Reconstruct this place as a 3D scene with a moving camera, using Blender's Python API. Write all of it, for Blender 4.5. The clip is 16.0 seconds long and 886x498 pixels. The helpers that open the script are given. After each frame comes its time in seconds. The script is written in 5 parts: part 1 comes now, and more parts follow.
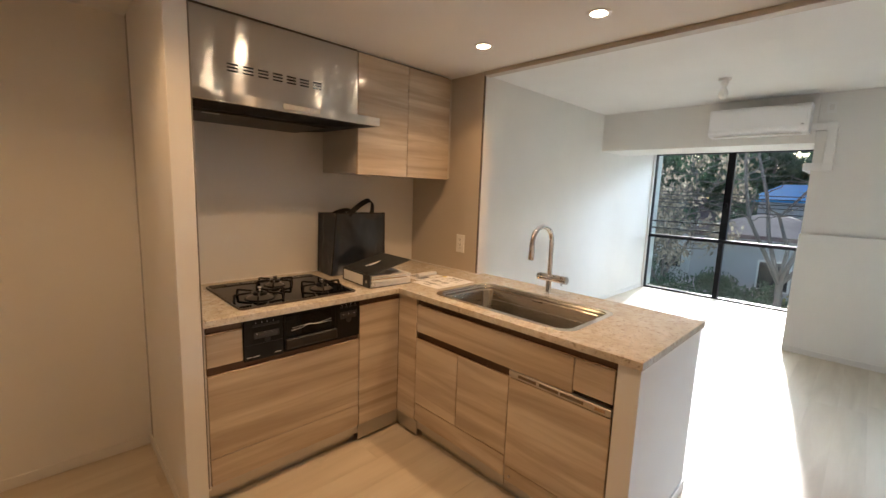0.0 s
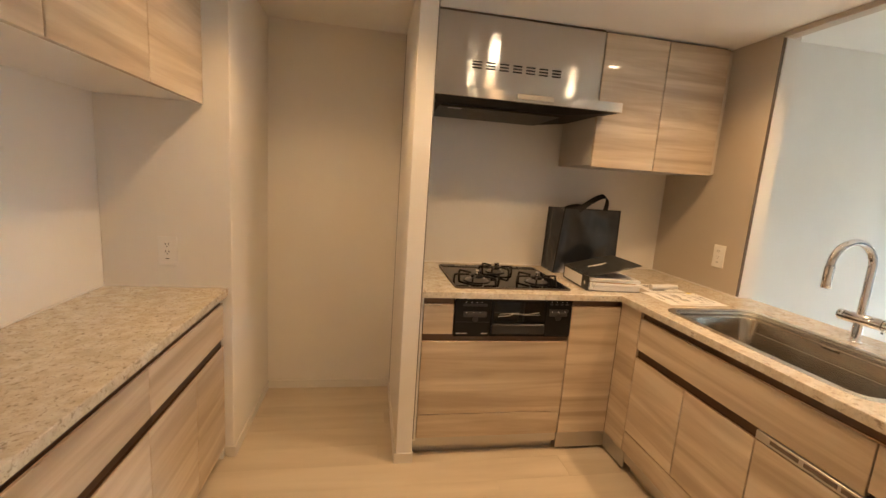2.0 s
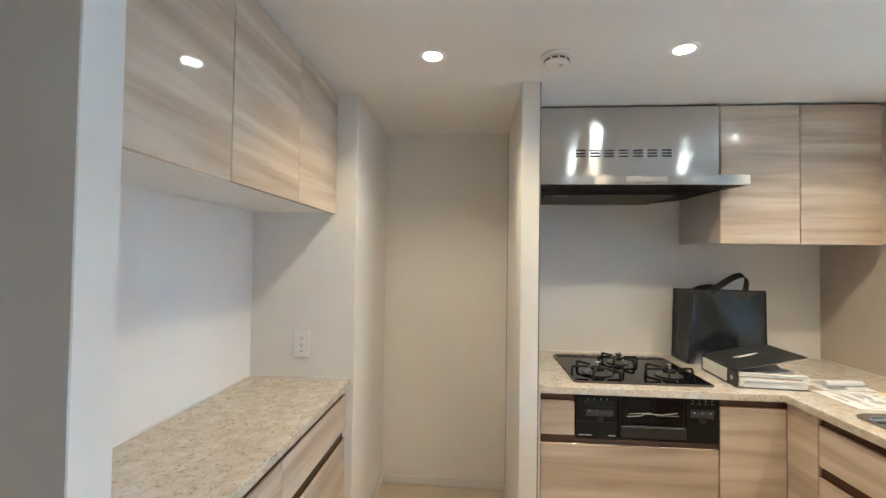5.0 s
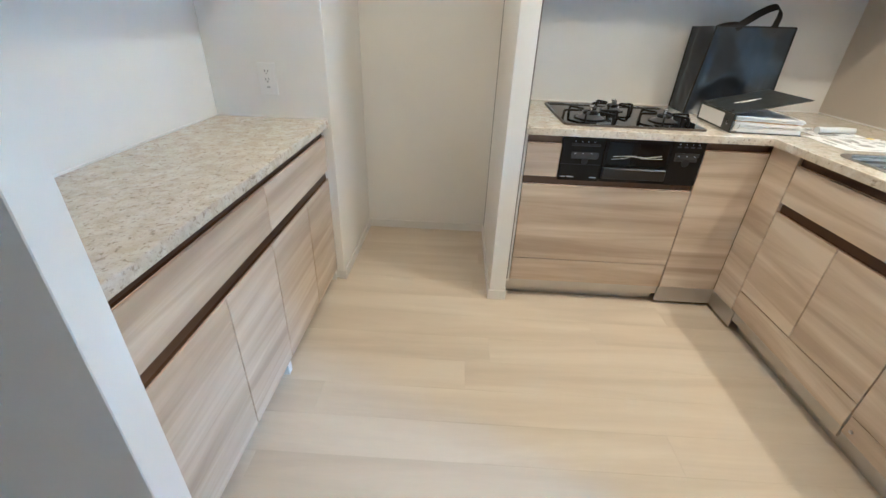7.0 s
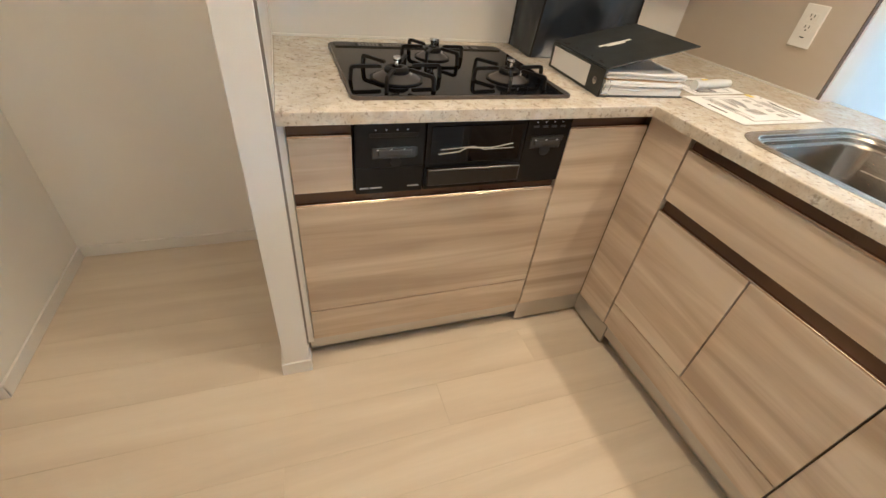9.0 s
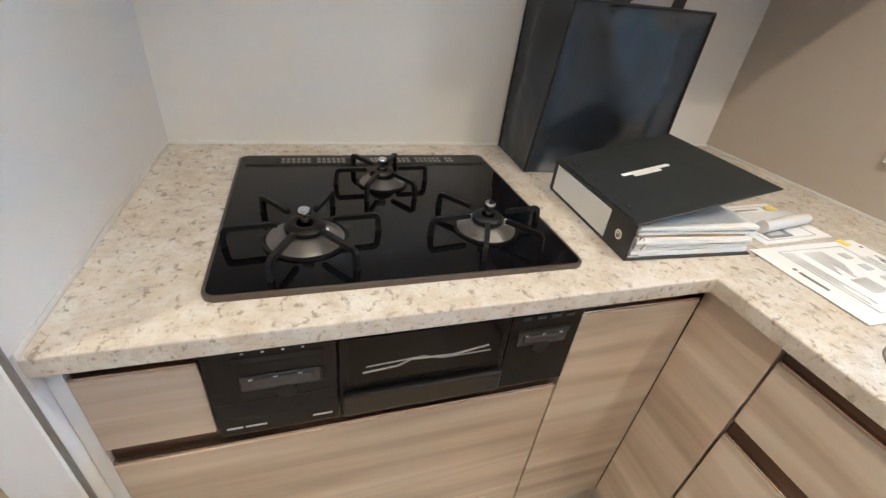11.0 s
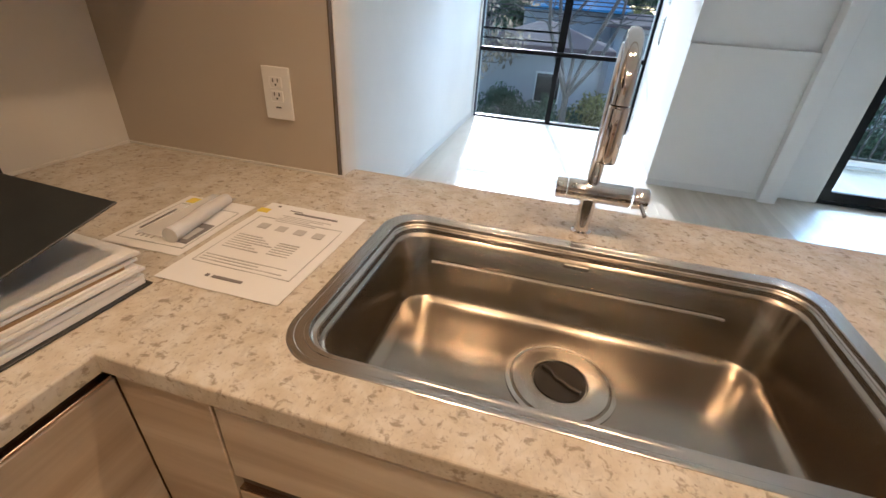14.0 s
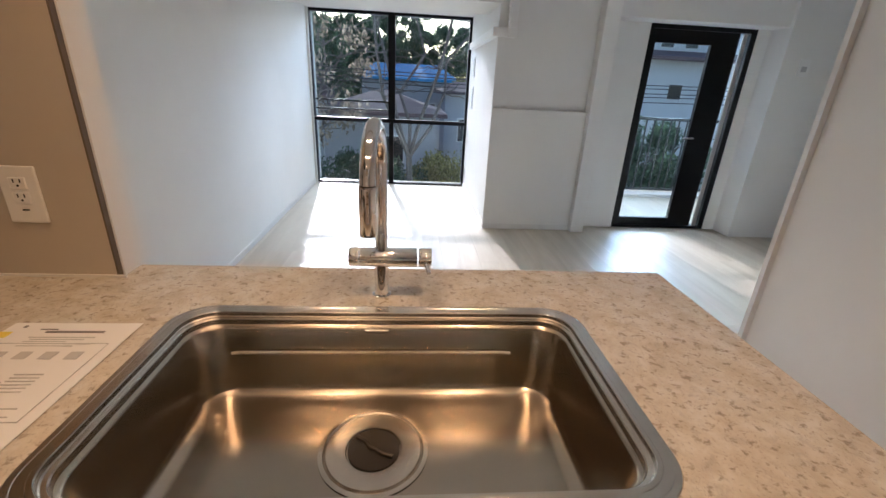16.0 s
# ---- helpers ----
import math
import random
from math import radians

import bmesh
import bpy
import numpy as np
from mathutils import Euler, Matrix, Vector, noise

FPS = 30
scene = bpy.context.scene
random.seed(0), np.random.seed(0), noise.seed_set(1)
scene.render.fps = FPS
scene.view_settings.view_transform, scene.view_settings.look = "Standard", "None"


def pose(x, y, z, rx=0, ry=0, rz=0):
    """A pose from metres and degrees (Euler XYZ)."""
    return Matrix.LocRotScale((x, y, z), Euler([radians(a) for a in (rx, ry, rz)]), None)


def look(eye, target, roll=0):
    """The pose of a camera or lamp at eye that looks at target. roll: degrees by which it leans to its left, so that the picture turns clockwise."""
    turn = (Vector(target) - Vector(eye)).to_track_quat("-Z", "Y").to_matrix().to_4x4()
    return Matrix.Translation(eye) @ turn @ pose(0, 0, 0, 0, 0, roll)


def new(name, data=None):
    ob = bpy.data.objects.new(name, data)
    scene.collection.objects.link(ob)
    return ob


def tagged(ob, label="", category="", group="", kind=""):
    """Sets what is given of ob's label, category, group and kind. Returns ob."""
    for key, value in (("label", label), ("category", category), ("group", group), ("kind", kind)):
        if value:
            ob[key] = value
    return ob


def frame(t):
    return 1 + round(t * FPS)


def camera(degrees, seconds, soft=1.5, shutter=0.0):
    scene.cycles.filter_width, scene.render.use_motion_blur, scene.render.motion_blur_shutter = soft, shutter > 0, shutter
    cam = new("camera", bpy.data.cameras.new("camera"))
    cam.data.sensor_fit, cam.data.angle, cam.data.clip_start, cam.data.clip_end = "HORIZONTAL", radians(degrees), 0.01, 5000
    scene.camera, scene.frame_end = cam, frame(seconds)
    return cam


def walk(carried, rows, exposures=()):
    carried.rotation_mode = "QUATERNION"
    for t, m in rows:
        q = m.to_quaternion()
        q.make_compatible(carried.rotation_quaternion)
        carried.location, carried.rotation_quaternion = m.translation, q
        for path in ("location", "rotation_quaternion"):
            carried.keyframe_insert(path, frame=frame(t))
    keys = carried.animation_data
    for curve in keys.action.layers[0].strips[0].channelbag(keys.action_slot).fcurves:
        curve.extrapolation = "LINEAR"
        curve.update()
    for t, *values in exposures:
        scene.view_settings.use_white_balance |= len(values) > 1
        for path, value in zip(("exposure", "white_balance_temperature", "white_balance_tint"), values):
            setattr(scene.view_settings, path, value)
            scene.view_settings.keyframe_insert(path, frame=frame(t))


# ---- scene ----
cam = camera(93.4, 16.0)
PATH = [
    (0, (0.252, 0.298, 1.41), (1.64, 1.711, 1.13), 2.1),
    (0.5, (0.362, 0.289, 1.386), (1.588, 1.836, 1.064), 2.3),
    (1, (0.47, 0.264, 1.365), (1.421, 1.988, 1.015), 3.6),
    (1.5, (0.476, 0.277, 1.353), (1.119, 2.139, 1.007), 3.9),
    (2, (0.451, 0.291, 1.353), (0.803, 2.233, 1.03), 4.0),
    (2.5, (0.425, 0.29, 1.366), (0.538, 2.261, 1.047), 3.9),
    (3, (0.414, 0.288, 1.364), (0.365, 2.267, 1.075), 3.4),
    (3.5, (0.414, 0.289, 1.368), (0.286, 2.275, 1.171), 2.2),
    (3.7, (0.413, 0.29, 1.379), (0.272, 2.28, 1.236), 1.7),
    (4.75, (0.42, 0.288, 1.392), (0.27, 2.28, 1.44), 0.9),
    (5.8, (0.429, 0.285, 1.393), (0.27, 2.269, 1.197), 0.4),
    (6, (0.433, 0.306, 1.364), (0.268, 2.269, 1.018), 0.8),
    (6.5, (0.417, 0.336, 1.288), (0.287, 2.208, 0.597), 1.8),
    (7, (0.422, 0.368, 1.223), (0.378, 2.12, 0.259), 2.4),
    (7.5, (0.45, 0.432, 1.188), (0.582, 2.071, 0.049), 2.6),
    (8, (0.564, 0.635, 1.18), (0.982, 2.165, -0.039), 2.5),
    (8.5, (0.647, 0.921, 1.177), (1.251, 2.384, -0.045), 4.7),
    (9, (0.74, 1.204, 1.191), (1.338, 2.669, -0.031), 7.0),
    (9.5, (0.843, 1.46, 1.195), (1.42, 2.945, -0.013), 8.8),
    (9.7, (0.888, 1.534, 1.198), (1.452, 3.008, -0.03), 9.1),
    (11.8, (1.11, 1.703, 1.257), (1.752, 3.329, 0.284), 4.6),
    (12, (1.152, 1.702, 1.251), (1.903, 3.284, 0.284), 4.5),
    (12.5, (1.263, 1.697, 1.249), (2.321, 3.09, 0.275), 4.5),
    (13, (1.348, 1.697, 1.246), (2.699, 2.793, 0.257), 4.5),
    (13.5, (1.409, 1.667, 1.249), (2.974, 2.409, 0.247), 4.3),
    (14, (1.441, 1.616, 1.254), (3.121, 2.024, 0.249), 4.1),
    (14.5, (1.456, 1.559, 1.258), (3.19, 1.695, 0.269), 4.0),
    (15, (1.448, 1.501, 1.266), (3.216, 1.465, 0.328), 3.7),
    (15.5, (1.446, 1.471, 1.269), (3.254, 1.348, 0.422), 3.2),
    (16, (1.443, 1.46, 1.304), (3.297, 1.302, 0.572), 2.9),
]
EXPOSURES = [(0, 0.71, 6100, 17), (1, 0.78, 6300, 17), (1.5, 0.92, 6350, 16), (2, 1.14, 6300, 14), (2.5, 1.22, 5400, 9), (3, 1.42, 4520, 4), (3.5, 1.55, 4330, 2), (6, 1.55, 4280, 1), (7, 1.63, 3980, 0), (7.5, 1.52, 3960, 0), (8, 1.45, 4230, 1), (9, 1.46, 4500, 4), (9.7, 1.52, 4330, 4), (12, 1.54, 3960, 5), (12.5, 1.33, 4000, 6), (13, 1.05, 4300, 8), (13.5, 0.87, 4850, 12), (14.5, 0.38, 5550, 18), (16, 0.28, 5650, 20)]
walk(cam, [(t, look(eye, target, roll)) for t, eye, target, roll in PATH], EXPOSURES)

# ---- world, sun, lamps ----
SUN_UP, SUN_SIDE = radians(20.5), math.atan2(0.155, 1.0)
world = bpy.data.worlds.new("world")
scene.world = world
world.use_nodes = True
sky = world.node_tree.nodes.new("ShaderNodeTexSky")
sky.sky_type, sky.sun_disc = "NISHITA", False
sky.sun_elevation, sky.sun_rotation = SUN_UP, radians(90) - SUN_SIDE
world.node_tree.links.new(sky.outputs[0], world.node_tree.nodes["Background"].inputs[0])
world.node_tree.nodes["Background"].inputs[1].default_value = 0.15
sun = new("sun", bpy.data.lights.new("sun", "SUN"))
sun.data.energy, sun.data.angle, sun.data.color = 3.8, radians(1.5), (1.0, 0.95, 0.87)
sun.matrix_world = look((12, 2.3, 6), (12 - math.cos(SUN_UP) * math.cos(SUN_SIDE), 2.3 - math.cos(SUN_UP) * math.sin(SUN_SIDE), 6 - math.sin(SUN_UP)))
sky_lamp = new("window_sky_light", bpy.data.lights.new("window_sky_light", "AREA"))
sky_lamp.data.shape, sky_lamp.data.size, sky_lamp.data.size_y = "RECTANGLE", 3.4, 0.9
sky_lamp.data.energy, sky_lamp.data.color = 74, (0.6, 0.82, 1.0)
sky_lamp.matrix_world = look((10.5, 2.4, 3.3), (-0.35, 1.4, 0.5))
door_lamp = new("door_sky_light", bpy.data.lights.new("door_sky_light", "AREA"))
door_lamp.data.shape, door_lamp.data.size, door_lamp.data.size_y = "RECTANGLE", 3.6, 0.9
door_lamp.data.spread = radians(64)
door_lamp.data.energy, door_lamp.data.color = 120, (0.6, 0.82, 1.0)
door_lamp.matrix_world = look((10.0, -2.4, 2.95), (-0.35, 1.2, 0.5))
DOWNLIGHTS = [(2.0, 1.83, 1.0), (2.0, 1.2, 1.0), (1.17, 1.85, 1.0), (1.17, 1.2, 0.9), (0.25, 1.86, 1.0)]
LAMP_POWER, LAMP_COLOUR = 14, (1.0, 0.6, 0.27)

# ---- helpers of this scene ----


def mat(name, colour, rough=0.5, metal=0.0, spec=0.5):
    m = bpy.data.materials.new(name)
    m.use_nodes = True
    b = m.node_tree.nodes["Principled BSDF"]
    b.inputs["Base Color"].default_value = (*colour, 1)
    b.inputs["Roughness"].default_value, b.inputs["Metallic"].default_value = rough, metal
    b.inputs["Specular IOR Level"].default_value = spec
    return m


class Nodes:
    """Short hands for one material's node tree."""

    def __init__(self, m):
        self.t, self.b = m.node_tree, m.node_tree.nodes["Principled BSDF"]

    def add(self, kind, **inputs):
        n = self.t.nodes.new(kind)
        for k, v in inputs.items():
            n.inputs[k.replace("_", " ")].default_value = v
        return n

    def link(self, a, b):
        self.t.links.new(a, b)

    def coords(self, scale, jitter=True):
        tc, mp = self.add("ShaderNodeTexCoord"), self.add("ShaderNodeMapping")
        mp.inputs["Scale"].default_value = scale
        self.link(tc.outputs["Object"], mp.inputs["Vector"])
        if jitter:
            oi, mul = self.add("ShaderNodeObjectInfo"), self.add("ShaderNodeMath")
            mul.operation = "MULTIPLY"
            mul.inputs[1].default_value = 37.0
            self.link(oi.outputs["Random"], mul.inputs[0])
            comb = self.add("ShaderNodeCombineXYZ")
            for n in range(3):
                self.link(mul.outputs[0], comb.inputs[n])
            self.link(comb.outputs[0], mp.inputs["Location"])
        return mp.outputs["Vector"]

    def noise(self, vector, scale, detail=4, rough=0.55, distortion=0.0):
        n = self.add("ShaderNodeTexNoise", Scale=scale, Detail=detail, Roughness=rough, Distortion=distortion)
        self.link(vector, n.inputs["Vector"])
        return n.outputs["Fac"]

    def ramp(self, fac, stops):
        r = self.add("ShaderNodeValToRGB")
        e = r.color_ramp.elements
        while len(e) < len(stops):
            e.new(0.5)
        for k, (at, c) in enumerate(stops):
            e[k].position, e[k].color = at, (*c, 1)
        self.link(fac, r.inputs[0])
        return r.outputs[0]

    def mix(self, kind, fac, a, b):
        n = self.add("ShaderNodeMix")
        n.data_type, n.blend_type = "RGBA", kind
        if isinstance(fac, float):
            n.inputs[0].default_value = fac
        else:
            self.link(fac, n.inputs[0])
        for k, v in ((6, a), (7, b)):
            if isinstance(v, tuple):
                n.inputs[k].default_value = (*v, 1)
            else:
                self.link(v, n.inputs[k])
        return n.outputs[2]

    def bump(self, height, strength, distance=0.002):
        n = self.add("ShaderNodeBump", Strength=strength, Distance=distance)
        self.link(height, n.inputs["Height"])
        self.link(n.outputs[0], self.b.inputs["Normal"])

    def colour(self, out):
        self.link(out, self.b.inputs["Base Color"])

    def rough(self, fac, lo, hi):
        n = self.add("ShaderNodeMapRange")
        n.inputs["To Min"].default_value, n.inputs["To Max"].default_value = lo, hi
        self.link(fac, n.inputs["Value"])
        self.link(n.outputs[0], self.b.inputs["Roughness"])


def wood(name, dark, mid, light, scale, rough=(0.22, 0.34), broad=1.6, coat=0.0):
    m = mat(name, mid, 0.3)
    n = Nodes(m)
    v = n.coords(scale)
    a = n.noise(v, broad, 5, 0.55, 0.6)
    b = n.noise(v, 14.0, 6, 0.7)
    base = n.ramp(a, [(0.34, dark), (0.5, mid), (0.64, light)])
    fine = n.ramp(b, [(0.35, tuple(c * 0.93 for c in mid)), (0.65, tuple(min(1, c * 1.05) for c in mid))])
    n.colour(n.mix("MIX", 0.22, base, fine))
    n.rough(b, *rough)
    n.bump(b, 0.06, 0.0006)
    n.b.inputs["Coat Weight"].default_value, n.b.inputs["Coat Roughness"].default_value = coat, 0.06
    return m


def plaster(name, colour, grain=420.0, strength=0.25, rough=0.85):
    m = mat(name, colour, rough)
    n = Nodes(m)
    v = n.coords((1, 1, 1), jitter=False)
    a, b = n.noise(v, grain, 3, 0.6), n.noise(v, 2.3, 3)
    n.colour(n.ramp(b, [(0.3, tuple(c * 0.965 for c in colour)), (0.7, colour)]))
    n.bump(a, strength, 0.0012)
    return m


def quartz():
    m = mat("quartz", (0.6, 0.54, 0.46), 0.16)
    n = Nodes(m)
    v = n.coords((1, 1, 1), jitter=False)
    cloud = n.ramp(n.noise(v, 24, 5, 0.6, 0.4), [(0.36, (0.555, 0.49, 0.39)), (0.5, (0.625, 0.57, 0.475)), (0.64, (0.68, 0.645, 0.575))])
    grey = n.ramp(n.noise(n.coords((1.0, 1.3, 1.2), jitter=False), 34, 4, 0.6, 0.8), [(0.54, (0, 0, 0)), (0.68, (0.55, 0.55, 0.55))])
    fleck = n.ramp(n.noise(n.coords((1.3, 1.0, 1.2), jitter=False), 60, 4, 0.62, 0.35), [(0.565, (0, 0, 0)), (0.66, (0.72, 0.72, 0.72))])
    small = n.ramp(n.noise(n.coords((1.0, 1.4, 1.2), jitter=False), 150, 3, 0.6, 0.5), [(0.57, (0, 0, 0)), (0.70, (0.5, 0.5, 0.5))])
    c = n.mix("MIX", grey, cloud, (0.47, 0.425, 0.365))
    c = n.mix("MIX", fleck, c, (0.25, 0.20, 0.15))
    c = n.mix("MIX", small, c, (0.30, 0.25, 0.195))
    n.colour(c)
    n.rough(n.noise(v, 40, 3), 0.05, 0.1)
    n.b.inputs["Specular IOR Level"].default_value = 0.75
    return m


def brushed(name, colour, scale, rough=(0.22, 0.36), strength=0.08):
    m = mat(name, colour, 0.28, 1.0)
    n = Nodes(m)
    v = n.coords(scale, jitter=False)
    a = n.noise(v, 1.0, 4, 0.6)
    n.rough(a, *rough)
    n.bump(a, strength, 0.0004)
    return m


def glass(name, tint=(0.93, 0.97, 0.97)):
    m = mat(name, tint, 0.0)
    b = m.node_tree.nodes["Principled BSDF"]
    b.inputs["Transmission Weight"].default_value, b.inputs["IOR"].default_value = 1.0, 1.4
    return m


def speckled(name, colour, rough, grain=300.0, strength=0.1, metal=0.0):
    m = mat(name, colour, rough, metal)
    n = Nodes(m)
    v = n.coords((1, 1, 1), jitter=False)
    n.rough(n.noise(v, 25, 4), rough * 0.85, min(1, rough * 1.2))
    n.bump(n.noise(v, grain, 3), strength, 0.0006)
    return m


OAK = wood("pale_oak_laminate", (0.39, 0.30, 0.205), (0.555, 0.453, 0.333), (0.715, 0.622, 0.498), (0.6, 0.6, 9.0), (0.3, 0.4), 1.5, 0.9)
FLOOR_WOOD = wood("pale_maple_board", (0.515, 0.44, 0.33), (0.59, 0.51, 0.393), (0.65, 0.575, 0.455), (0.7, 6.0, 1.0), (0.36, 0.46), 1.2)
WALL = plaster("white_wallpaper", (0.825, 0.806, 0.762))
CEIL = plaster("white_ceiling_paper", (0.85, 0.84, 0.815))
TRIM = speckled("white_trim", (0.76, 0.74, 0.70), 0.4)
PANEL = speckled("white_kitchen_panel", (0.72, 0.70, 0.665), 0.2, 60, 0.03)
TAUPE = speckled("taupe_kitchen_panel", (0.53, 0.468, 0.385), 0.3, 60, 0.03)
TAUPE_EDGE = speckled("taupe_edge", (0.13, 0.10, 0.075), 0.5)
EDGE_GREY = speckled("grey_edge_strip", (0.2, 0.185, 0.165), 0.45)
QUARTZ = quartz()
BRONZE = brushed("bronze_rail", (0.12, 0.083, 0.062), (2, 2, 300), (0.28, 0.4))
BRONZE_LIP = brushed("pale_bronze_lip", (0.6, 0.48, 0.38), (2, 2, 300), (0.2, 0.3))
# Dark brown with the shade of gaps, slots and recesses put into the colour.
CARCASS_SHADE = speckled("recess_shade_brown", (0.14, 0.105, 0.078), 0.6)
TOE = brushed("grey_toe_kick", (0.54, 0.52, 0.49), (3, 3, 220), (0.3, 0.42))
WHITE_PLASTIC = speckled("white_plastic", (0.83, 0.82, 0.79), 0.32, 200, 0.03)
BLACK_FRAME = speckled("black_aluminium", (0.005, 0.005, 0.006), 0.3, 200, 0.05)
BLACK_FRAME.node_tree.nodes["Principled BSDF"].inputs["Specular IOR Level"].default_value = 0.2
GLASS = glass("window_glass", (0.86, 0.97, 0.96))


def bm_box(x0, x1, y0, y1, z0, z1, bevel=0.0, segments=1):
    bm = bmesh.new()
    m = Matrix.LocRotScale(((x0 + x1) / 2, (y0 + y1) / 2, (z0 + z1) / 2), None, (abs(x1 - x0), abs(y1 - y0), abs(z1 - z0)))
    bmesh.ops.create_cube(bm, size=1, matrix=m)
    if bevel:
        bmesh.ops.bevel(bm, geom=bm.edges[:], offset=bevel, segments=segments, affect="EDGES", profile=0.6)
    return bm


def joined(*bms):
    out = bms[0]
    for other in bms[1:]:
        me = bpy.data.meshes.new("tmp")
        other.to_mesh(me)
        out.from_mesh(me)
        bpy.data.meshes.remove(me)
        other.free()
    return out


def bm_round(profile, segments=32, at=(0, 0, 0), turn=None):
    """A turned solid from (radius, height) pairs."""
    bm = bmesh.new()
    rings = []
    for r, z in profile:
        rings.append([bm.verts.new((max(r, 1e-5) * math.cos(2 * math.pi * k / segments), max(r, 1e-5) * math.sin(2 * math.pi * k / segments), z)) for k in range(segments)])
    for a, b in zip(rings, rings[1:]):
        for k in range(segments):
            j = (k + 1) % segments
            bm.faces.new((a[k], a[j], b[j], b[k]))
    bmesh.ops.remove_doubles(bm, verts=bm.verts[:], dist=1e-4)
    bmesh.ops.holes_fill(bm, edges=[e for e in bm.edges if len(e.link_faces) < 2], sides=0)
    bmesh.ops.recalc_face_normals(bm, faces=bm.faces[:])
    if turn is not None:
        bm.transform(turn)
    bm.transform(Matrix.Translation(at))
    return bm


def bm_tube(points, radius, sides=12, taper=None):
    """A tube along points; taper gives a radius for each point."""
    bm = bmesh.new()
    pts = [Vector(p) for p in points]
    rings, ref = [], None
    for k, p in enumerate(pts):
        d = (pts[min(k + 1, len(pts) - 1)] - pts[max(k - 1, 0)]).normalized()
        if ref is None:
            ref = d.orthogonal().normalized()
        ref = (ref - d * ref.dot(d)).normalized()
        side = d.cross(ref)
        r = taper[k] if taper else radius
        rings.append([bm.verts.new(p + r * (math.cos(a) * ref + math.sin(a) * side)) for a in [2 * math.pi * j / sides for j in range(sides)]])
    for a, b in zip(rings, rings[1:]):
        for k in range(sides):
            j = (k + 1) % sides
            bm.faces.new((a[k], a[j], b[j], b[k]))
    bm.faces.new(rings[0][::-1])
    bm.faces.new(rings[-1])
    return bm


def part(name, bm, material, parent=None, label="", smooth=False):
    """Links a bmesh as one mesh object, under a thing or a part where one is given."""
    me = bpy.data.meshes.new(name)
    bm.to_mesh(me)
    bm.free()
    me.materials.append(material)
    if smooth:
        me.polygons.foreach_set("use_smooth", [True] * len(me.polygons))
        me.set_sharp_from_angle(angle=radians(40))
    ob = new(name, me)
    if parent is not None:
        ob.parent = parent
    return tagged(ob, label)


def thing(name, label, category, group="", kind="", at=(0, 0, 0)):
    ob = new(name)
    ob.empty_display_size = 0.05
    ob.location = at
    return tagged(ob, label, category, group, kind)


def structure(name, bm, material, label="", category=""):
    ob = part(name, bm, material)
    return tagged(ob, label, category, kind="structure")


# ---- structure ----
KC, LC = 2.165, 2.39  # ceiling heights of kitchen and living room
SOFFIT, BEAM, WIN, WTOP = 1.955, 5.35, 7.17, 2.08
NORTH, BAY = 2.74, 0.745

floor = structure("floor", bm_box(-1.6, 7.4, -3.4, 3.1, -0.2, -0.006), FLOOR_WOOD, "pale maple board floor throughout", "floor")
structure("wall_alcove_back", bm_box(-0.75, 0.618, 2.865, 3.0, 0, KC), WALL, "white papered wall at the back of the fridge alcove", "wall")
structure("wall_kitchen_back", bm_box(0.6185, 2.5, 2.8155, 3.0, 0, KC), PANEL, "glossy white panel wall behind the hob", "wall")
structure("wall_pillar", bm_box(0.618, 0.694, 2.105, 2.815, 0, KC, 0.002), WALL, "slim white partition between alcove and hob", "wall")
structure("hob_side_panel", bm_box(0.6942, 0.6995, 2.112, 2.812, 0.858, KC - 0.002), PANEL, "glossy white side panel beside the hob", "wall")
structure("side_panel_edge", bm_box(0.6942, 0.6999, 2.1075, 2.1118, 0.12, KC - 0.002), EDGE_GREY, "thin grey edge strip on the partition corner", "trim")
structure("wall_kitchen_left", bm_box(-0.78, -0.64, 0.893, 3.0, 0, KC), WALL, "white papered wall behind the sideboard", "wall")
structure("wall_alcove_side", bm_box(-0.64, -0.135, 2.212, 2.865, 0, KC, 0.003), WALL, "white papered wall beside the alcove", "wall")
structure("wall_stub", bm_box(-1.6, -0.125, 0.817, 0.891, 0, KC, 0.002), WALL, "white partition end at the corridor", "wall")
structure("wall_corridor_south", bm_box(-1.6, 3.05, -0.3, -0.16, 0, KC), WALL, "white papered corridor wall", "wall")
structure("wall_corridor_west", bm_box(-1.75, -1.6, -0.3, 0.891, 0, KC), WALL, "white papered wall closing the corridor", "wall")
structure("wall_sleeve", bm_box(2.39, 2.465, 2.131, 2.99, 0, LC), WALL, "white wall end beside the kitchen counter", "wall")
structure("sleeve_panel", bm_box(2.376, 2.388, 2.139, 2.815, 0.85, KC), TAUPE, "taupe side panel beside the counter", "wall")
structure("sleeve_edge_trim", bm_box(2.3745, 2.389, 2.1345, 2.1385, 0.85, KC), TAUPE_EDGE, "dark edge strip of the side panel", "trim")
structure("wall_living_north", bm_box(2.465, 7.5, NORTH, 2.99, 0, LC), WALL, "white papered long wall of the living room", "wall")
structure("wall_living_west", bm_box(2.9, 3.05, -3.4, -0.3, 0, LC), WALL, "white wall", "wall")
structure("wall_living_south", bm_box(2.9, 5.6, -3.5, -3.4, 0, LC), WALL, "white wall", "wall")
structure("ceiling_kitchen", bm_box(-1.75, 2.40, -0.3, 3.0, KC, KC + 0.1), CEIL, "low white kitchen ceiling", "ceiling")
structure("ceiling_edge", bm_box(2.40, 2.448, -0.3, 2.131, KC + 0.002, LC + 0.1), CEIL, "white step between the two ceilings", "ceiling")
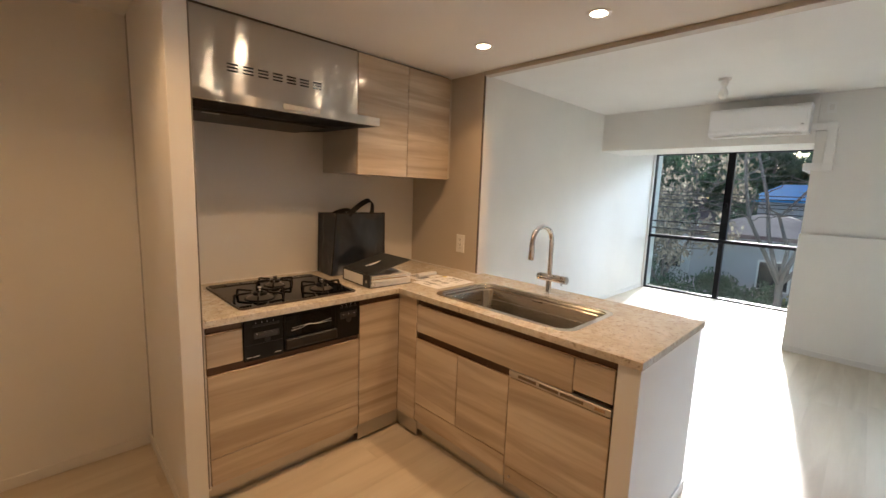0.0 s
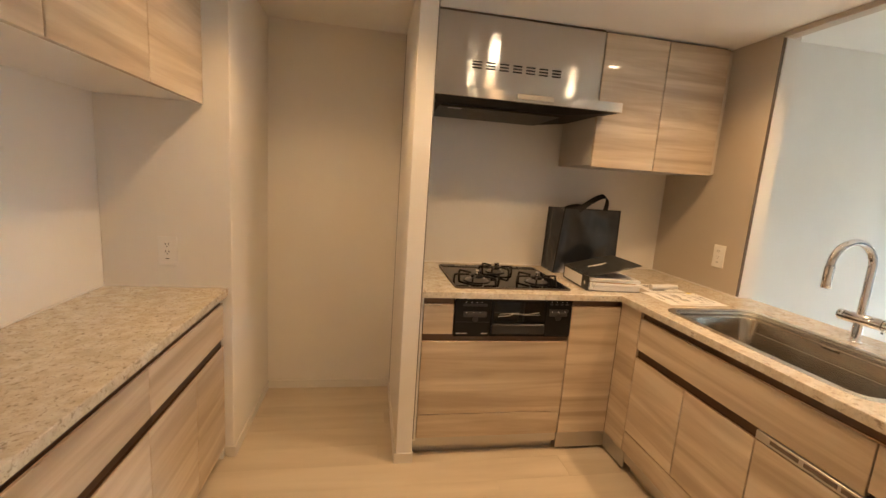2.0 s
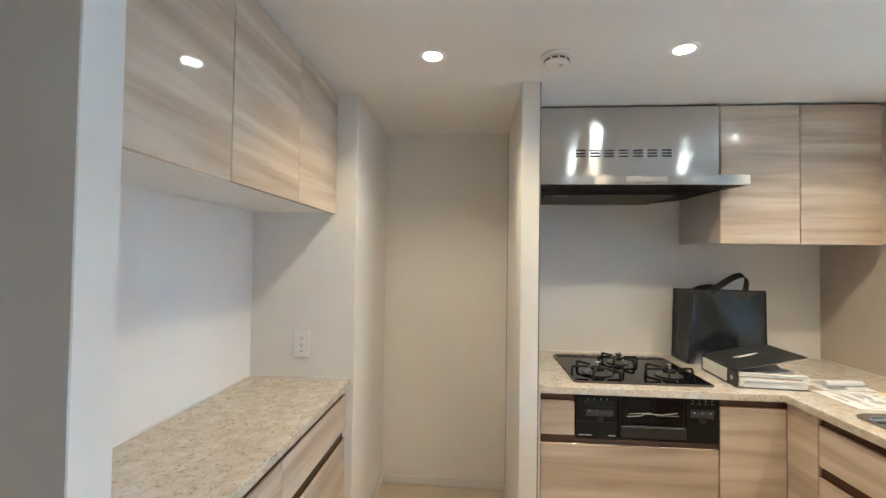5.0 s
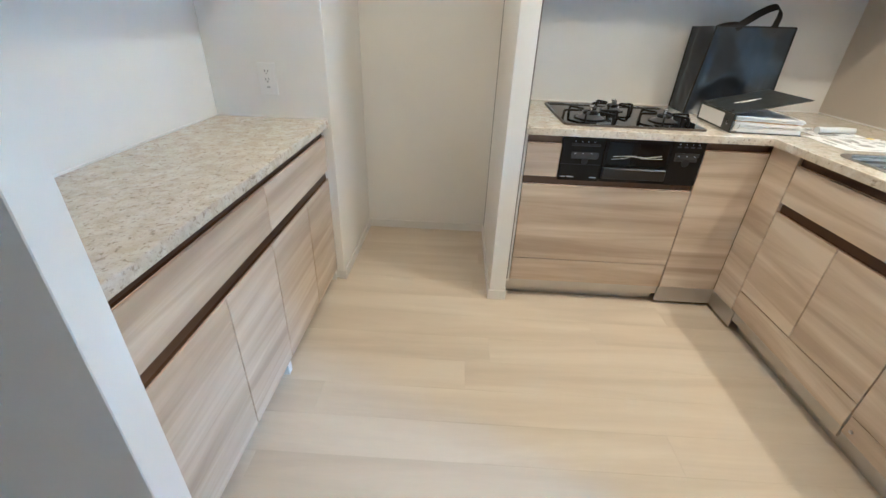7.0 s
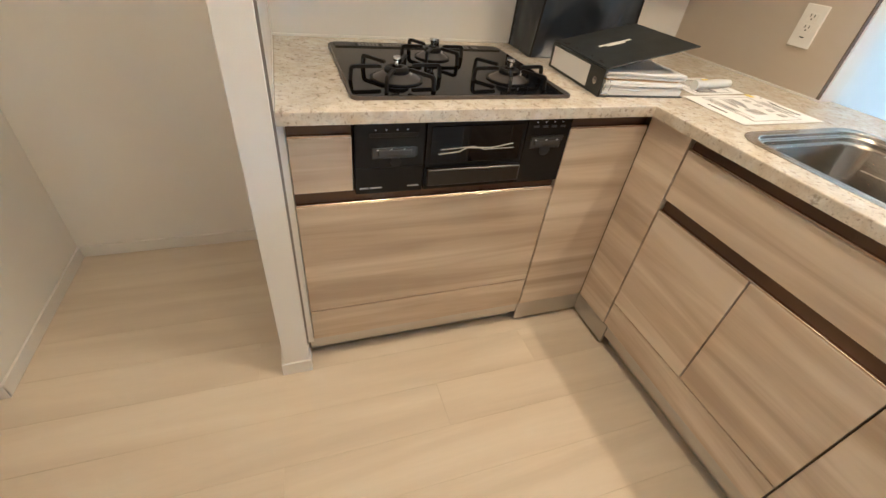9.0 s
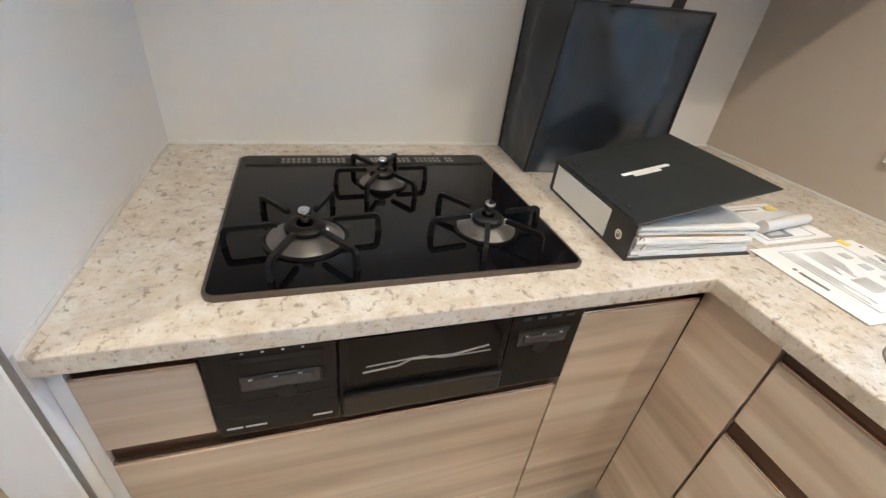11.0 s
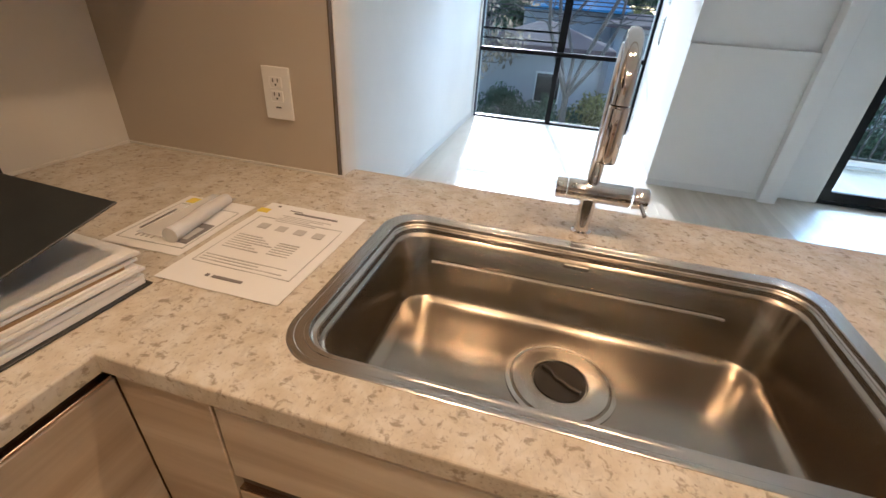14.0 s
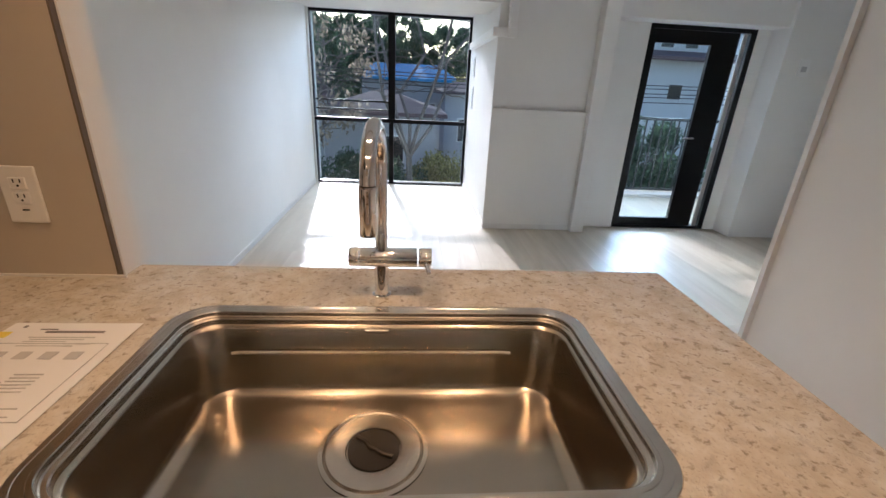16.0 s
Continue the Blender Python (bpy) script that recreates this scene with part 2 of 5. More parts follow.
structure("ceiling_living", bm_box(2.448, 7.5, -3.5, 3.0, LC, LC + 0.1), CEIL, "white living room ceiling", "ceiling")
structure("ceiling_rail", bm_box(2.365, 2.425, -0.16, 2.13, KC - 0.026, KC - 0.001, 0.002), TAUPE, "taupe trim along the kitchen ceiling edge", "trim")
structure("corridor_end_trim", bm_box(3.051, 3.075, -0.31, -0.135, 0, KC), TRIM, "white casing at the end of the corridor wall", "trim")
structure("beam", joined(bm_box(BEAM, 6.0, BAY, NORTH, SOFFIT, LC), bm_box(6.0, 7.5, BAY, NORTH, WTOP, LC)), WALL, "white soffit over the window bay", "beam")
structure("wall_bay_side", bm_box(BEAM + 0.035, 7.5, 0.55, BAY, 0, LC), WALL, "white wall beside the window bay", "wall")
structure("wall_east_upper", bm_box(BEAM + 0.035, 5.6, -0.12, 0.55, 0, LC), WALL, "white wall above the ledge", "wall")
structure("wall_east_ledge", bm_box(BEAM - 0.015, BEAM + 0.035, -0.12, BAY + 0.008, 0, 1.13, 0.003), WALL, "waist-high white wall panel with a ledge", "wall")
structure("wall_pilaster", bm_box(5.27, 5.6, -0.25, -0.12, 0, LC, 0.003), WALL, "white pilaster beside the balcony door", "wall")
structure("wall_door_left", bm_box(5.47, 5.6, -0.63, -0.25, 0, 1.9), WALL, "white wall beside the balcony door", "wall")
structure("wall_door_right", bm_box(5.47, 5.6, -1.78, -1.64, 0, 1.9), WALL, "white reveal beside the balcony door", "wall")
structure("wall_door_head", bm_box(5.27, 5.6, -1.76, -0.25, 1.9, LC), WALL, "white wall above the balcony door", "wall")
structure("wall_east_south", bm_box(5.24, 5.6, -3.4, -1.76, 0, LC), WALL, "white wall", "wall")
structure("wall_peninsula_end", bm_box(1.712, 2.425, 0.785, 0.866, 0, 0.819), WALL, "white papered half wall at the end of the counter", "wall")
structure("wall_peninsula_back", bm_box(2.36, 2.425, 0.866, 2.131, 0, 0.819), WALL, "white papered half wall behind the counter", "wall")

# baseboards: (x0, x1, y0, y1)
for x0, x1, y0, y1 in [(-0.135, 0.612, 2.855, 2.864), (-0.134, -0.126, 2.205, 2.855), (-0.165, -0.126, 2.204, 2.2115), (0.609, 0.6175, 2.1, 2.855), (0.609, 0.7, 2.097, 2.1045),
                       (0.6945, 0.7, 2.1045, 2.15), (2.466, 7.15, 2.731, 2.7395), (5.386, 7.15, 0.7455, 0.754), (5.326, 5.3345, -0.12, 0.752), (1.7, 2.43, 0.776, 0.7845), (2.4255, 2.434, 0.7845, 2.1)]:
    structure("baseboard", bm_box(x0, x1, y0, y1, 0, 0.052, 0.0015), TRIM, "low white baseboard", "baseboard")

# ---- kitchen cabinets ----
CAB_BODY = speckled("pale_grey_carcass", (0.5, 0.47, 0.43), 0.35, 200, 0.03)
FY, FX = 2.14, 1.722  # planes of the fronts under the hob and under the sink


def front(name, x0, x1, y0, y1, z0, z1, parent, label=""):
    return part(name, bm_box(x0, x1, y0, y1, z0, z1, 0.0015), OAK, parent, label)


def rail_y(x0, x1, z0, z1, parent):
    """A recessed grip rail over a front that faces the aisle along y."""
    r = part("grip_rail", bm_box(x0, x1, FY + 0.012, FY + 0.02, z0, z1), BRONZE, parent, "dark bronze grip rail")
    part("lip", bm_box(x0, x1, FY + 0.001, FY + 0.019, z0 - 0.004, z0 + 0.001, 0.001), BRONZE_LIP, r, "pale bronze lip")


def rail_x(y0, y1, z0, z1, parent, x=FX, way=1):
    r = part("grip_rail", bm_box(x + way * 0.012, x + way * 0.02, y0, y1, z0, z1), BRONZE, parent, "dark bronze grip rail")
    part("lip", bm_box(x + way * 0.001, x + way * 0.019, y0, y1, z0 - 0.004, z0 + 0.001, 0.001), BRONZE_LIP, r, "pale bronze lip")


hob_unit = thing("hob_cabinet", "pale oak drawer cabinet under the gas hob", "cabinet", "kitchen cabinets")
part("body", joined(bm_box(0.716, 1.453, FY + 0.021, 2.80, 0.085, 0.6), bm_box(0.716, 0.858, FY + 0.021, 2.80, 0.6, 0.818)), CARCASS_SHADE, hob_unit)
part("side_filler", bm_box(0.6955, 0.714, FY + 0.004, 2.3, 0.085, 0.818), TRIM, hob_unit)
front("drawer_front", 0.716, 0.859, FY, FY + 0.019, 0.638, 0.780, hob_unit)
front("drawer_front", 0.716, 1.452, FY, FY + 0.019, 0.226, 0.598, hob_unit)
front("drawer_front", 0.716, 1.452, FY, FY + 0.019, 0.100, 0.222, hob_unit)
rail_y(0.716, 0.859, 0.785, 0.818, hob_unit)
rail_y(0.716, 1.452, 0.603, 0.634, hob_unit)
part("toe_strip", bm_box(0.703, 1.45, FY + 0.005, FY + 0.017, 0.056, 0.098, 0.001), TOE, hob_unit, "grey metal strip under the drawers")
part("toe_kick", bm_box(0.703, 1.452, FY + 0.045, FY + 0.055, 0, 0.084), TOE, hob_unit, "grey metal toe kick")

corner_unit = thing("corner_cabinet", "pale oak corner cabinet between hob and sink", "cabinet", "kitchen cabinets")
part("body", bm_box(1.456, 1.76, FY + 0.021, 2.80, 0.085, 0.818), CARCASS_SHADE, corner_unit)
front("door", 1.457, 1.7215, FY, FY + 0.019, 0.100, 0.780, corner_unit)
front("corner_post", FX, FX + 0.019, 1.984, FY - 0.0006, 0.100, 0.818, corner_unit)
rail_y(1.457, 1.72, 0.785, 0.818, corner_unit)
part("toe_kick", joined(bm_box(1.453, 1.74, FY + 0.004, FY + 0.012, 0.016, 0.098), bm_box(FX + 0.004, FX + 0.012, 1.962, FY + 0.004, 0.016, 0.098)), TOE, corner_unit, "grey metal toe kick")

sink_unit = thing("sink_cabinet", "pale oak sink cabinet with wide drawer and two doors", "cabinet", "kitchen cabinets")
part("body", joined(bm_box(FX + 0.021, FX + 0.04, 1.345, 1.98, 0.085, 0.818), bm_box(FX + 0.021, 2.35, 1.345, 1.98, 0.085, 0.5), bm_box(FX + 0.021, FX + 0.04, 0.876, 1.345, 0.64, 0.818)), CARCASS_SHADE, sink_unit)
front("drawer_front", FX, FX + 0.019, 1.04, 1.979, 0.63, 0.780, sink_unit)
front("door", FX, FX + 0.019, 1.664, 1.979, 0.209, 0.589, sink_unit)
front("door", FX, FX + 0.019, 1.345, 1.66, 0.209, 0.589, sink_unit)
front("kick_drawer", FX, FX + 0.019, 1.345, 1.979, 0.104, 0.205, sink_unit)
rail_x(0.876, 1.979, 0.785, 0.818, sink_unit)
rail_x(1.345, 1.979, 0.594, 0.626, sink_unit)
part("toe_strip", bm_box(FX + 0.005, FX + 0.017, 1.345, 1.96, 0.056, 0.102, 0.001), TOE, sink_unit, "grey metal strip under the drawers")
part("toe_kick", bm_box(FX + 0.045, FX + 0.055, 0.87, 1.957, 0, 0.084), TOE, sink_unit, "grey metal toe kick")
part("end_strip", bm_box(FX + 0.004, FX + 0.03, 0.868, 0.873, 0.03, 0.818), BRONZE, sink_unit, "dark bronze strip")

drawer_unit = thing("end_drawer", "small pale oak drawer above the dishwasher", "cabinet", "kitchen cabinets")
front("drawer_front", FX, FX + 0.019, 0.876, 1.036, 0.648, 0.780, drawer_unit)
part("body", bm_box(FX + 0.041, 2.3, 0.88, 1.03, 0.65, 0.778), CARCASS_SHADE, drawer_unit)

dishwasher = thing("dishwasher", "built-in dishwasher with pale oak front and steel vent strip", "dishwasher")
part("body", bm_box(FX + 0.021, 2.3, 0.878, 1.34, 0.085, 0.63), CARCASS_SHADE, dishwasher)
front("door", FX, FX + 0.019, 0.876, 1.341, 0.165, 0.592, dishwasher)
front("kick_panel", FX + 0.004, FX + 0.02, 0.876, 1.341, 0.088, 0.16, dishwasher)
strip = part("vent_strip", bm_box(FX - 0.004, FX + 0.018, 0.876, 1.341, 0.597, 0.627, 0.002), TOE, dishwasher, "brushed steel vent strip")
for k, (y0, y1) in enumerate([(1.2, 1.29), (1.095, 1.185), (0.985, 1.085), (0.9, 0.94)]):
    part("vent_slot", bm_box(FX - 0.0055, FX - 0.003, y0, y1, 0.606, 0.619), CARCASS_SHADE if k < 3 else BRONZE_LIP, strip)
part("latch_knob", bm_round([(0.006, 0), (0.006, 0.004), (0.004, 0.006)], 16, (FX - 0.0005, 1.31, 0.12), Matrix.Rotation(radians(-90), 4, "Y")), TOE, dishwasher)

upper = thing("wall_cabinet", "pale oak two-door wall cabinet beside the hood", "cabinet")
part("body", bm_box(1.606, 2.333, 2.42, 2.81, 1.49, 2.15), CAB_BODY, upper)
front("door", 1.605, 1.967, 2.4, 2.419, 1.482, 2.152, upper)
front("door", 1.971, 2.334, 2.4, 2.419, 1.482, 2.152, upper)
# Solid dark strip stands in for the shade above the doors.
part("top_gap", bm_box(1.606, 2.333, 2.425, 2.8, 2.15, 2.164), CARCASS_SHADE, upper)
part("side_filler", bm_box(2.336, 2.375, 2.425, 2.8, 1.49, 2.15), TAUPE, upper)

# sideboard along the left wall
SX = -0.172
side = thing("sideboard_cabinet", "pale oak base cabinet with drawers along the wall", "cabinet")
part("body", bm_box(-0.635, SX - 0.021, 0.895, 2.208, 0.06, 0.785), CARCASS_SHADE, side)
for y0, y1 in [(0.895, 1.571), (1.575, 2.208)]:
    front("drawer_front", SX - 0.019, SX, y0, y1, 0.592, 0.747, side)
for y0, y1 in [(0.895, 1.251), (1.255, 1.558), (1.562, 1.903), (1.907, 2.208)]:
    front("door", SX - 0.019, SX, y0, y1, 0.058, 0.549, side)
rail_x(0.895, 2.208, 0.752, 0.786, side, SX, -1)
rail_x(0.895, 2.208, 0.554, 0.588, side, SX, -1)
part("toe_kick", bm_box(SX - 0.05, SX - 0.04, 0.895, 2.208, 0, 0.058), TOE, side, "grey metal toe kick")
part("toe_end", bm_box(SX - 0.03, SX - 0.005, 1.52, 1.548, 0, 0.056), WHITE_PLASTIC, side, "white toe kick end cap")
part("toe_end", bm_box(SX - 0.03, SX - 0.005, 2.19, 2.208, 0, 0.056), WHITE_PLASTIC, side, "white toe kick end cap")
top = structure("sideboard_worktop", bm_box(-0.639, -0.15, 0.893, 2.2105, 0.787, 0.82, 0.003, 2), QUARTZ, "beige flecked quartz worktop on the sideboard", "worktop")
structure("sideboard_upstand", joined(bm_box(-0.6395, -0.632, 0.893, 2.2105, 0.8205, 0.826), bm_box(-0.632, -0.152, 2.205, 2.2115, 0.8205, 0.826)), TRIM, "white sealing strip", "trim")

over = thing("sideboard_wall_cabinet", "row of pale oak wall cabinets above the sideboard", "cabinet")
part("body", bm_box(-0.638, -0.256, 0.893, 2.21, 1.6, 2.15), WHITE_PLASTIC, over, "white underside")
for y0, y1 in [(0.893, 1.358), (1.362, 1.788), (1.792, 2.208)]:
    front("door", -0.254, -0.235, y0, y1, 1.592, 2.15, over)
part("top_gap", bm_box(-0.638, -0.25, 0.893, 2.21, 2.15, 2.164), TRIM, over)

# worktop with the sink opening
SINK = (1.77, 2.245, 1.096, 1.928)


def cells(xs, ys, z0, z1, keep, bevel):
    """One slab from a grid of cells, with its outer edges eased."""
    bm = bmesh.new()
    for i in range(len(xs) - 1):
        for j in range(len(ys) - 1):
            if keep((xs[i] + xs[i + 1]) / 2, (ys[j] + ys[j + 1]) / 2):
                bm.faces.new([bm.verts.new((x, y, z0)) for x, y in ((xs[i], ys[j]), (xs[i + 1], ys[j]), (xs[i + 1], ys[j + 1]), (xs[i], ys[j + 1]))])
    bmesh.ops.remove_doubles(bm, verts=bm.verts[:], dist=1e-5)
    out = bmesh.ops.extrude_face_region(bm, geom=bm.faces[:])
    bmesh.ops.translate(bm, verts=[v for v in out["geom"] if isinstance(v, bmesh.types.BMVert)], vec=(0, 0, z1 - z0))
    bmesh.ops.recalc_face_normals(bm, faces=bm.faces[:])
    rim = [e for e in bm.edges if all(v.co.z > z1 - 1e-5 for v in e.verts) and any(abs(f.normal.z) < 0.5 for f in e.link_faces)]
    bmesh.ops.bevel(bm, geom=rim, offset=bevel, segments=2, affect="EDGES", profile=0.5)
    return bm


def worktop():
    x0, x1, y0, y1 = SINK
    m = 0.0245

    def keep(x, y):
        if x < 1.7:
            return y > 2.118
        if x0 + m < x < x1 - m and y0 + m < y < y1 - m:
            return False
        return x < 2.374 or y < 2.13

    return cells([0.7, 1.7, x0 + m, x1 - m, 2.374, 2.45], [0.778, y0 + m, y1 - m, 2.118, 2.13, 2.812], 0.82, 0.85, keep, 0.003)


structure("kitchen_worktop", worktop(), QUARTZ, "beige flecked quartz worktop, L-shaped, polished", "worktop")
structure("worktop_seal", joined(bm_box(0.7, 2.374, 2.808, 2.8145, 0.8505, 0.857), bm_box(0.6945, 0.7, 2.12, 2.81, 0.8, 0.857), bm_box(2.37, 2.3755, 2.118, 2.808, 0.8505, 0.856)), TRIM, "white sealing strip along the worktop", "trim")

# ---- ceiling lamps ----
GLOW = mat("lamp_glow", (1, 0.9, 0.75))
GLOW.node_tree.nodes["Principled BSDF"].inputs["Emission Color"].default_value = (1, 0.85, 0.62, 1)
GLOW.node_tree.nodes["Principled BSDF"].inputs["Emission Strength"].default_value = 14
for x, y, gain in DOWNLIGHTS:
    d = thing("downlight", "small round recessed white ceiling downlight, lit", "ceiling lamp", "kitchen downlights")
    part("ring", bm_round([(0.034, KC - 0.001), (0.052, KC - 0.001), (0.052, KC - 0.004), (0.046, KC - 0.006), (0.034, KC - 0.003)], 32, (x, y, 0)), WHITE_PLASTIC, d, smooth=True)
    part("lens", bm_round([(0.0, KC - 0.0015), (0.036, KC - 0.0015), (0.036, KC - 0.003), (0.0, KC - 0.003)], 32, (x, y, 0)), GLOW, d, "glowing warm lens")
    lamp = new("downlight_lamp", bpy.data.lights.new("downlight_lamp", "SPOT"))
    lamp.data.energy, lamp.data.color, lamp.data.spot_size, lamp.data.spot_blend, lamp.data.shadow_soft_size = LAMP_POWER * gain, LAMP_COLOUR, radians(138), 0.7, 0.035
    lamp.location = (x, y, KC - 0.012)

detector = thing("smoke_detector", "round white plastic smoke detector on the ceiling", "smoke detector")
part("base", bm_round([(0.0, KC - 0.0005), (0.061, KC - 0.0005), (0.061, KC - 0.008), (0.056, KC - 0.012), (0.0, KC - 0.012)], 40, (0.721, 1.885, 0)), WHITE_PLASTIC, detector, smooth=False)
part("head", bm_round([(0.044, KC - 0.012), (0.046, KC - 0.03), (0.040, KC - 0.038), (0.03, KC - 0.041), (0.0, KC - 0.041)], 40, (0.721, 1.885, 0)), WHITE_PLASTIC, detector)
for k in range(10):
    slit = bm_box(0.0435, 0.0468, -0.010, 0.010, KC - 0.026, KC - 0.019)
    slit.transform(Matrix.Translation((0.721, 1.885, 0)) @ Matrix.Rotation(2 * math.pi * k / 10, 4, "Z"))
    part("slot", slit, CARCASS_SHADE, detector, "dark vent slot")
part("test_button", bm_round([(0.008, KC - 0.0405), (0.008, KC - 0.043), (0.0, KC - 0.043)], 16, (0.735, 1.87, 0)), TOE, detector)

# ---- more materials ----
STEEL = brushed("brushed_steel_hood", (0.56, 0.55, 0.53), (2, 2, 400), (0.13, 0.17), 0.01)
STEEL.node_tree.nodes["Principled BSDF"].inputs["Anisotropic"].default_value = 0.97
STEEL.node_tree.nodes["Principled BSDF"].inputs["Anisotropic Rotation"].default_value = 0.25
tangent = STEEL.node_tree.nodes.new("ShaderNodeTangent")
tangent.direction_type, tangent.axis = "RADIAL", "Z"
STEEL.node_tree.links.new(tangent.outputs[0], STEEL.node_tree.nodes["Principled BSDF"].inputs["Tangent"])
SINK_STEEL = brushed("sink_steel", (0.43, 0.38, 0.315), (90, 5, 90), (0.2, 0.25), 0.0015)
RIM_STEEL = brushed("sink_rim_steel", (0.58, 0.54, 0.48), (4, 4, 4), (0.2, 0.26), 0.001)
HOOD_BLACK = speckled("matt_black_tray", (0.006, 0.006, 0.006), 0.55, 160, 0.1)
HOOD_BLACK.node_tree.nodes["Principled BSDF"].inputs["Specular IOR Level"].default_value = 0.2
LABEL_STEEL = speckled("satin_label", (0.48, 0.46, 0.43), 0.3, 200, 0.03, 0.7)
CHROME = mat("chrome", (0.78, 0.78, 0.79), 0.05, 1.0)
BLACK_GLASS = mat("black_glass", (0.003, 0.003, 0.004), 0.025, 0.0, 0.27)
BLACK_ENAMEL = speckled("black_enamel", (0.007, 0.007, 0.0075), 0.4, 260, 0.15)
BLACK_ENAMEL.node_tree.nodes["Principled BSDF"].inputs["Specular IOR Level"].default_value = 0.3
BLACK_PLASTIC = speckled("black_plastic", (0.012, 0.012, 0.0125), 0.2, 260, 0.03)
BLACK_PLASTIC.node_tree.nodes["Principled BSDF"].inputs["Specular IOR Level"].default_value = 0.22
GREY_PLASTIC = speckled("grey_plastic", (0.05, 0.05, 0.052), 0.25, 200, 0.03)
EDGE_METAL = speckled("bronze_grey_edge", (0.13, 0.108, 0.09), 0.38, 200, 0.05, 0.7)
SLOT_GREY = speckled("grey_slot_metal", (0.27, 0.265, 0.25), 0.4, 200, 0.1, 0.6)
DARK_GAP = mat("dark_gap", (0.004, 0.004, 0.004), 0.6)
HANDLE_STEEL = brushed("dark_brushed_steel", (0.07, 0.068, 0.066), (300, 2, 2), (0.25, 0.34))
DARK_METAL = speckled("dark_filter_metal", (0.05, 0.045, 0.04), 0.42, 160, 0.2, 0.6)
BURNER = speckled("burner_metal", (0.24, 0.23, 0.22), 0.3, 200, 0.06, 0.8)
PAPER = speckled("white_paper", (0.79, 0.785, 0.77), 0.7, 300, 0.1)
MANILA = speckled("tan_card", (0.36, 0.24, 0.12), 0.7, 300, 0.1)
FILM = speckled("white_film", (0.8, 0.8, 0.8), 0.3, 120, 0.2)
FILM.node_tree.nodes["Principled BSDF"].inputs["Alpha"].default_value = 0.8
INK = mat("grey_ink", (0.2, 0.19, 0.19), 0.7)
INK_PALE = mat("pale_ink", (0.5, 0.49, 0.48), 0.7)
YELLOW = mat("yellow_sticker", (0.78, 0.62, 0.05), 0.5)
BINDER = speckled("dark_grey_card", (0.024, 0.027, 0.028), 0.4, 500, 0.2)
STRAP = speckled("black_strap", (0.008, 0.008, 0.009), 0.6, 700, 0.4)


def bag_fabric():
    m = mat("black_navy_fabric", (0.016, 0.018, 0.025), 0.34)
    n = Nodes(m)
    v = n.coords((1, 1, 1), jitter=False)
    n.colour(n.ramp(n.noise(v, 5, 3), [(0.3, (0.011, 0.014, 0.020)), (0.7, (0.020, 0.028, 0.042))]))
    n.bump(n.noise(v, 7, 2, 0.45, 0.3), 0.7, 0.03)
    n.rough(n.noise(v, 7, 3), 0.28, 0.4)
    n.b.inputs["Specular IOR Level"].default_value = 0.75
    return m


BAG = bag_fabric()
CLEAR = mat("clear_film", (0.95, 0.95, 0.95), 0.12)
CLEAR.node_tree.nodes["Principled BSDF"].inputs["Alpha"].default_value = 0.42

# ---- range hood ----
hood = thing("range_hood", "brushed stainless steel range hood above the hob", "range hood")
part("body", bm_box(0.702, 1.6, 2.4, 2.812, 1.79, 2.152, 0.0015), STEEL, hood)
# Gap over the hood is a filled strip, its shade painted dark.
part("top_gap", bm_box(0.702, 1.6, 2.41, 2.8, 2.152, 2.1645), CARCASS_SHADE, hood, "dark strip painted as the shaded gap under the ceiling")
brim = part("brim", joined(bm_box(0.702, 1.664, 2.272, 2.36, 1.745, 1.791, 0.0015), bm_box(0.702, 1.602, 2.36, 2.79, 1.765, 1.789)), STEEL, hood)
for k in range(7):
    for j in range(3):
        x = 0.916 + k * 0.069
        part("vent_slot", bm_box(x, x + 0.047, 2.3975, 2.4005, 1.905 + j * 0.0145, 1.9115 + j * 0.0145, 0.001), DARK_GAP, hood, "thin dark vent slot")
part("control_panel", bm_box(1.115, 1.3, 2.2695, 2.2725, 1.758, 1.782, 0.001), LABEL_STEEL, brim, "pale control strip on the brim")
for k in range(5):
    part("button", bm_round([(0.0045, 0), (0.0045, 0.002), (0.0, 0.002)], 12, (1.14 + k * 0.034, 2.2695, 1.77), Matrix.Rotation(radians(90), 4, "X")), TOE, brim)


def tray():
    bm = bmesh.new()
    up = [bm.verts.new(p) for p in [(0.71, 2.285, 1.745), (1.655, 2.285, 1.745), (1.6, 2.795, 1.745), (0.71, 2.795, 1.745)]]
    low = [bm.verts.new(p) for p in [(0.745, 2.36, 1.722), (1.42, 2.36, 1.722), (1.42, 2.77, 1.722), (0.745, 2.77, 1.722)]]
    for k in range(4):
        j = (k + 1) % 4
        bm.faces.new((up[k], up[j], low[j], low[k]))
    bm.faces.new(low[::-1])
    bm.faces.new(up)
    bmesh.ops.recalc_face_normals(bm, faces=bm.faces[:])
    bmesh.ops.bevel(bm, geom=bm.edges[:], offset=0.004, segments=2, affect="EDGES", profile=0.5)
    return bm


part("tray", tray(), HOOD_BLACK, hood, "black underside tray")
plate = part("filter_plate", bm_box(0.77, 1.395, 2.385, 2.75, 1.712, 1.7215, 0.003), DARK_METAL, hood, "dark grey filter plate")
part("filter_label", bm_box(0.81, 0.88, 2.40, 2.42, 1.7105, 1.7125), TOE, plate)

# ---- gas hob ----
hob = thing("gas_hob", "black glass three-burner gas hob set in the worktop", "gas hob")


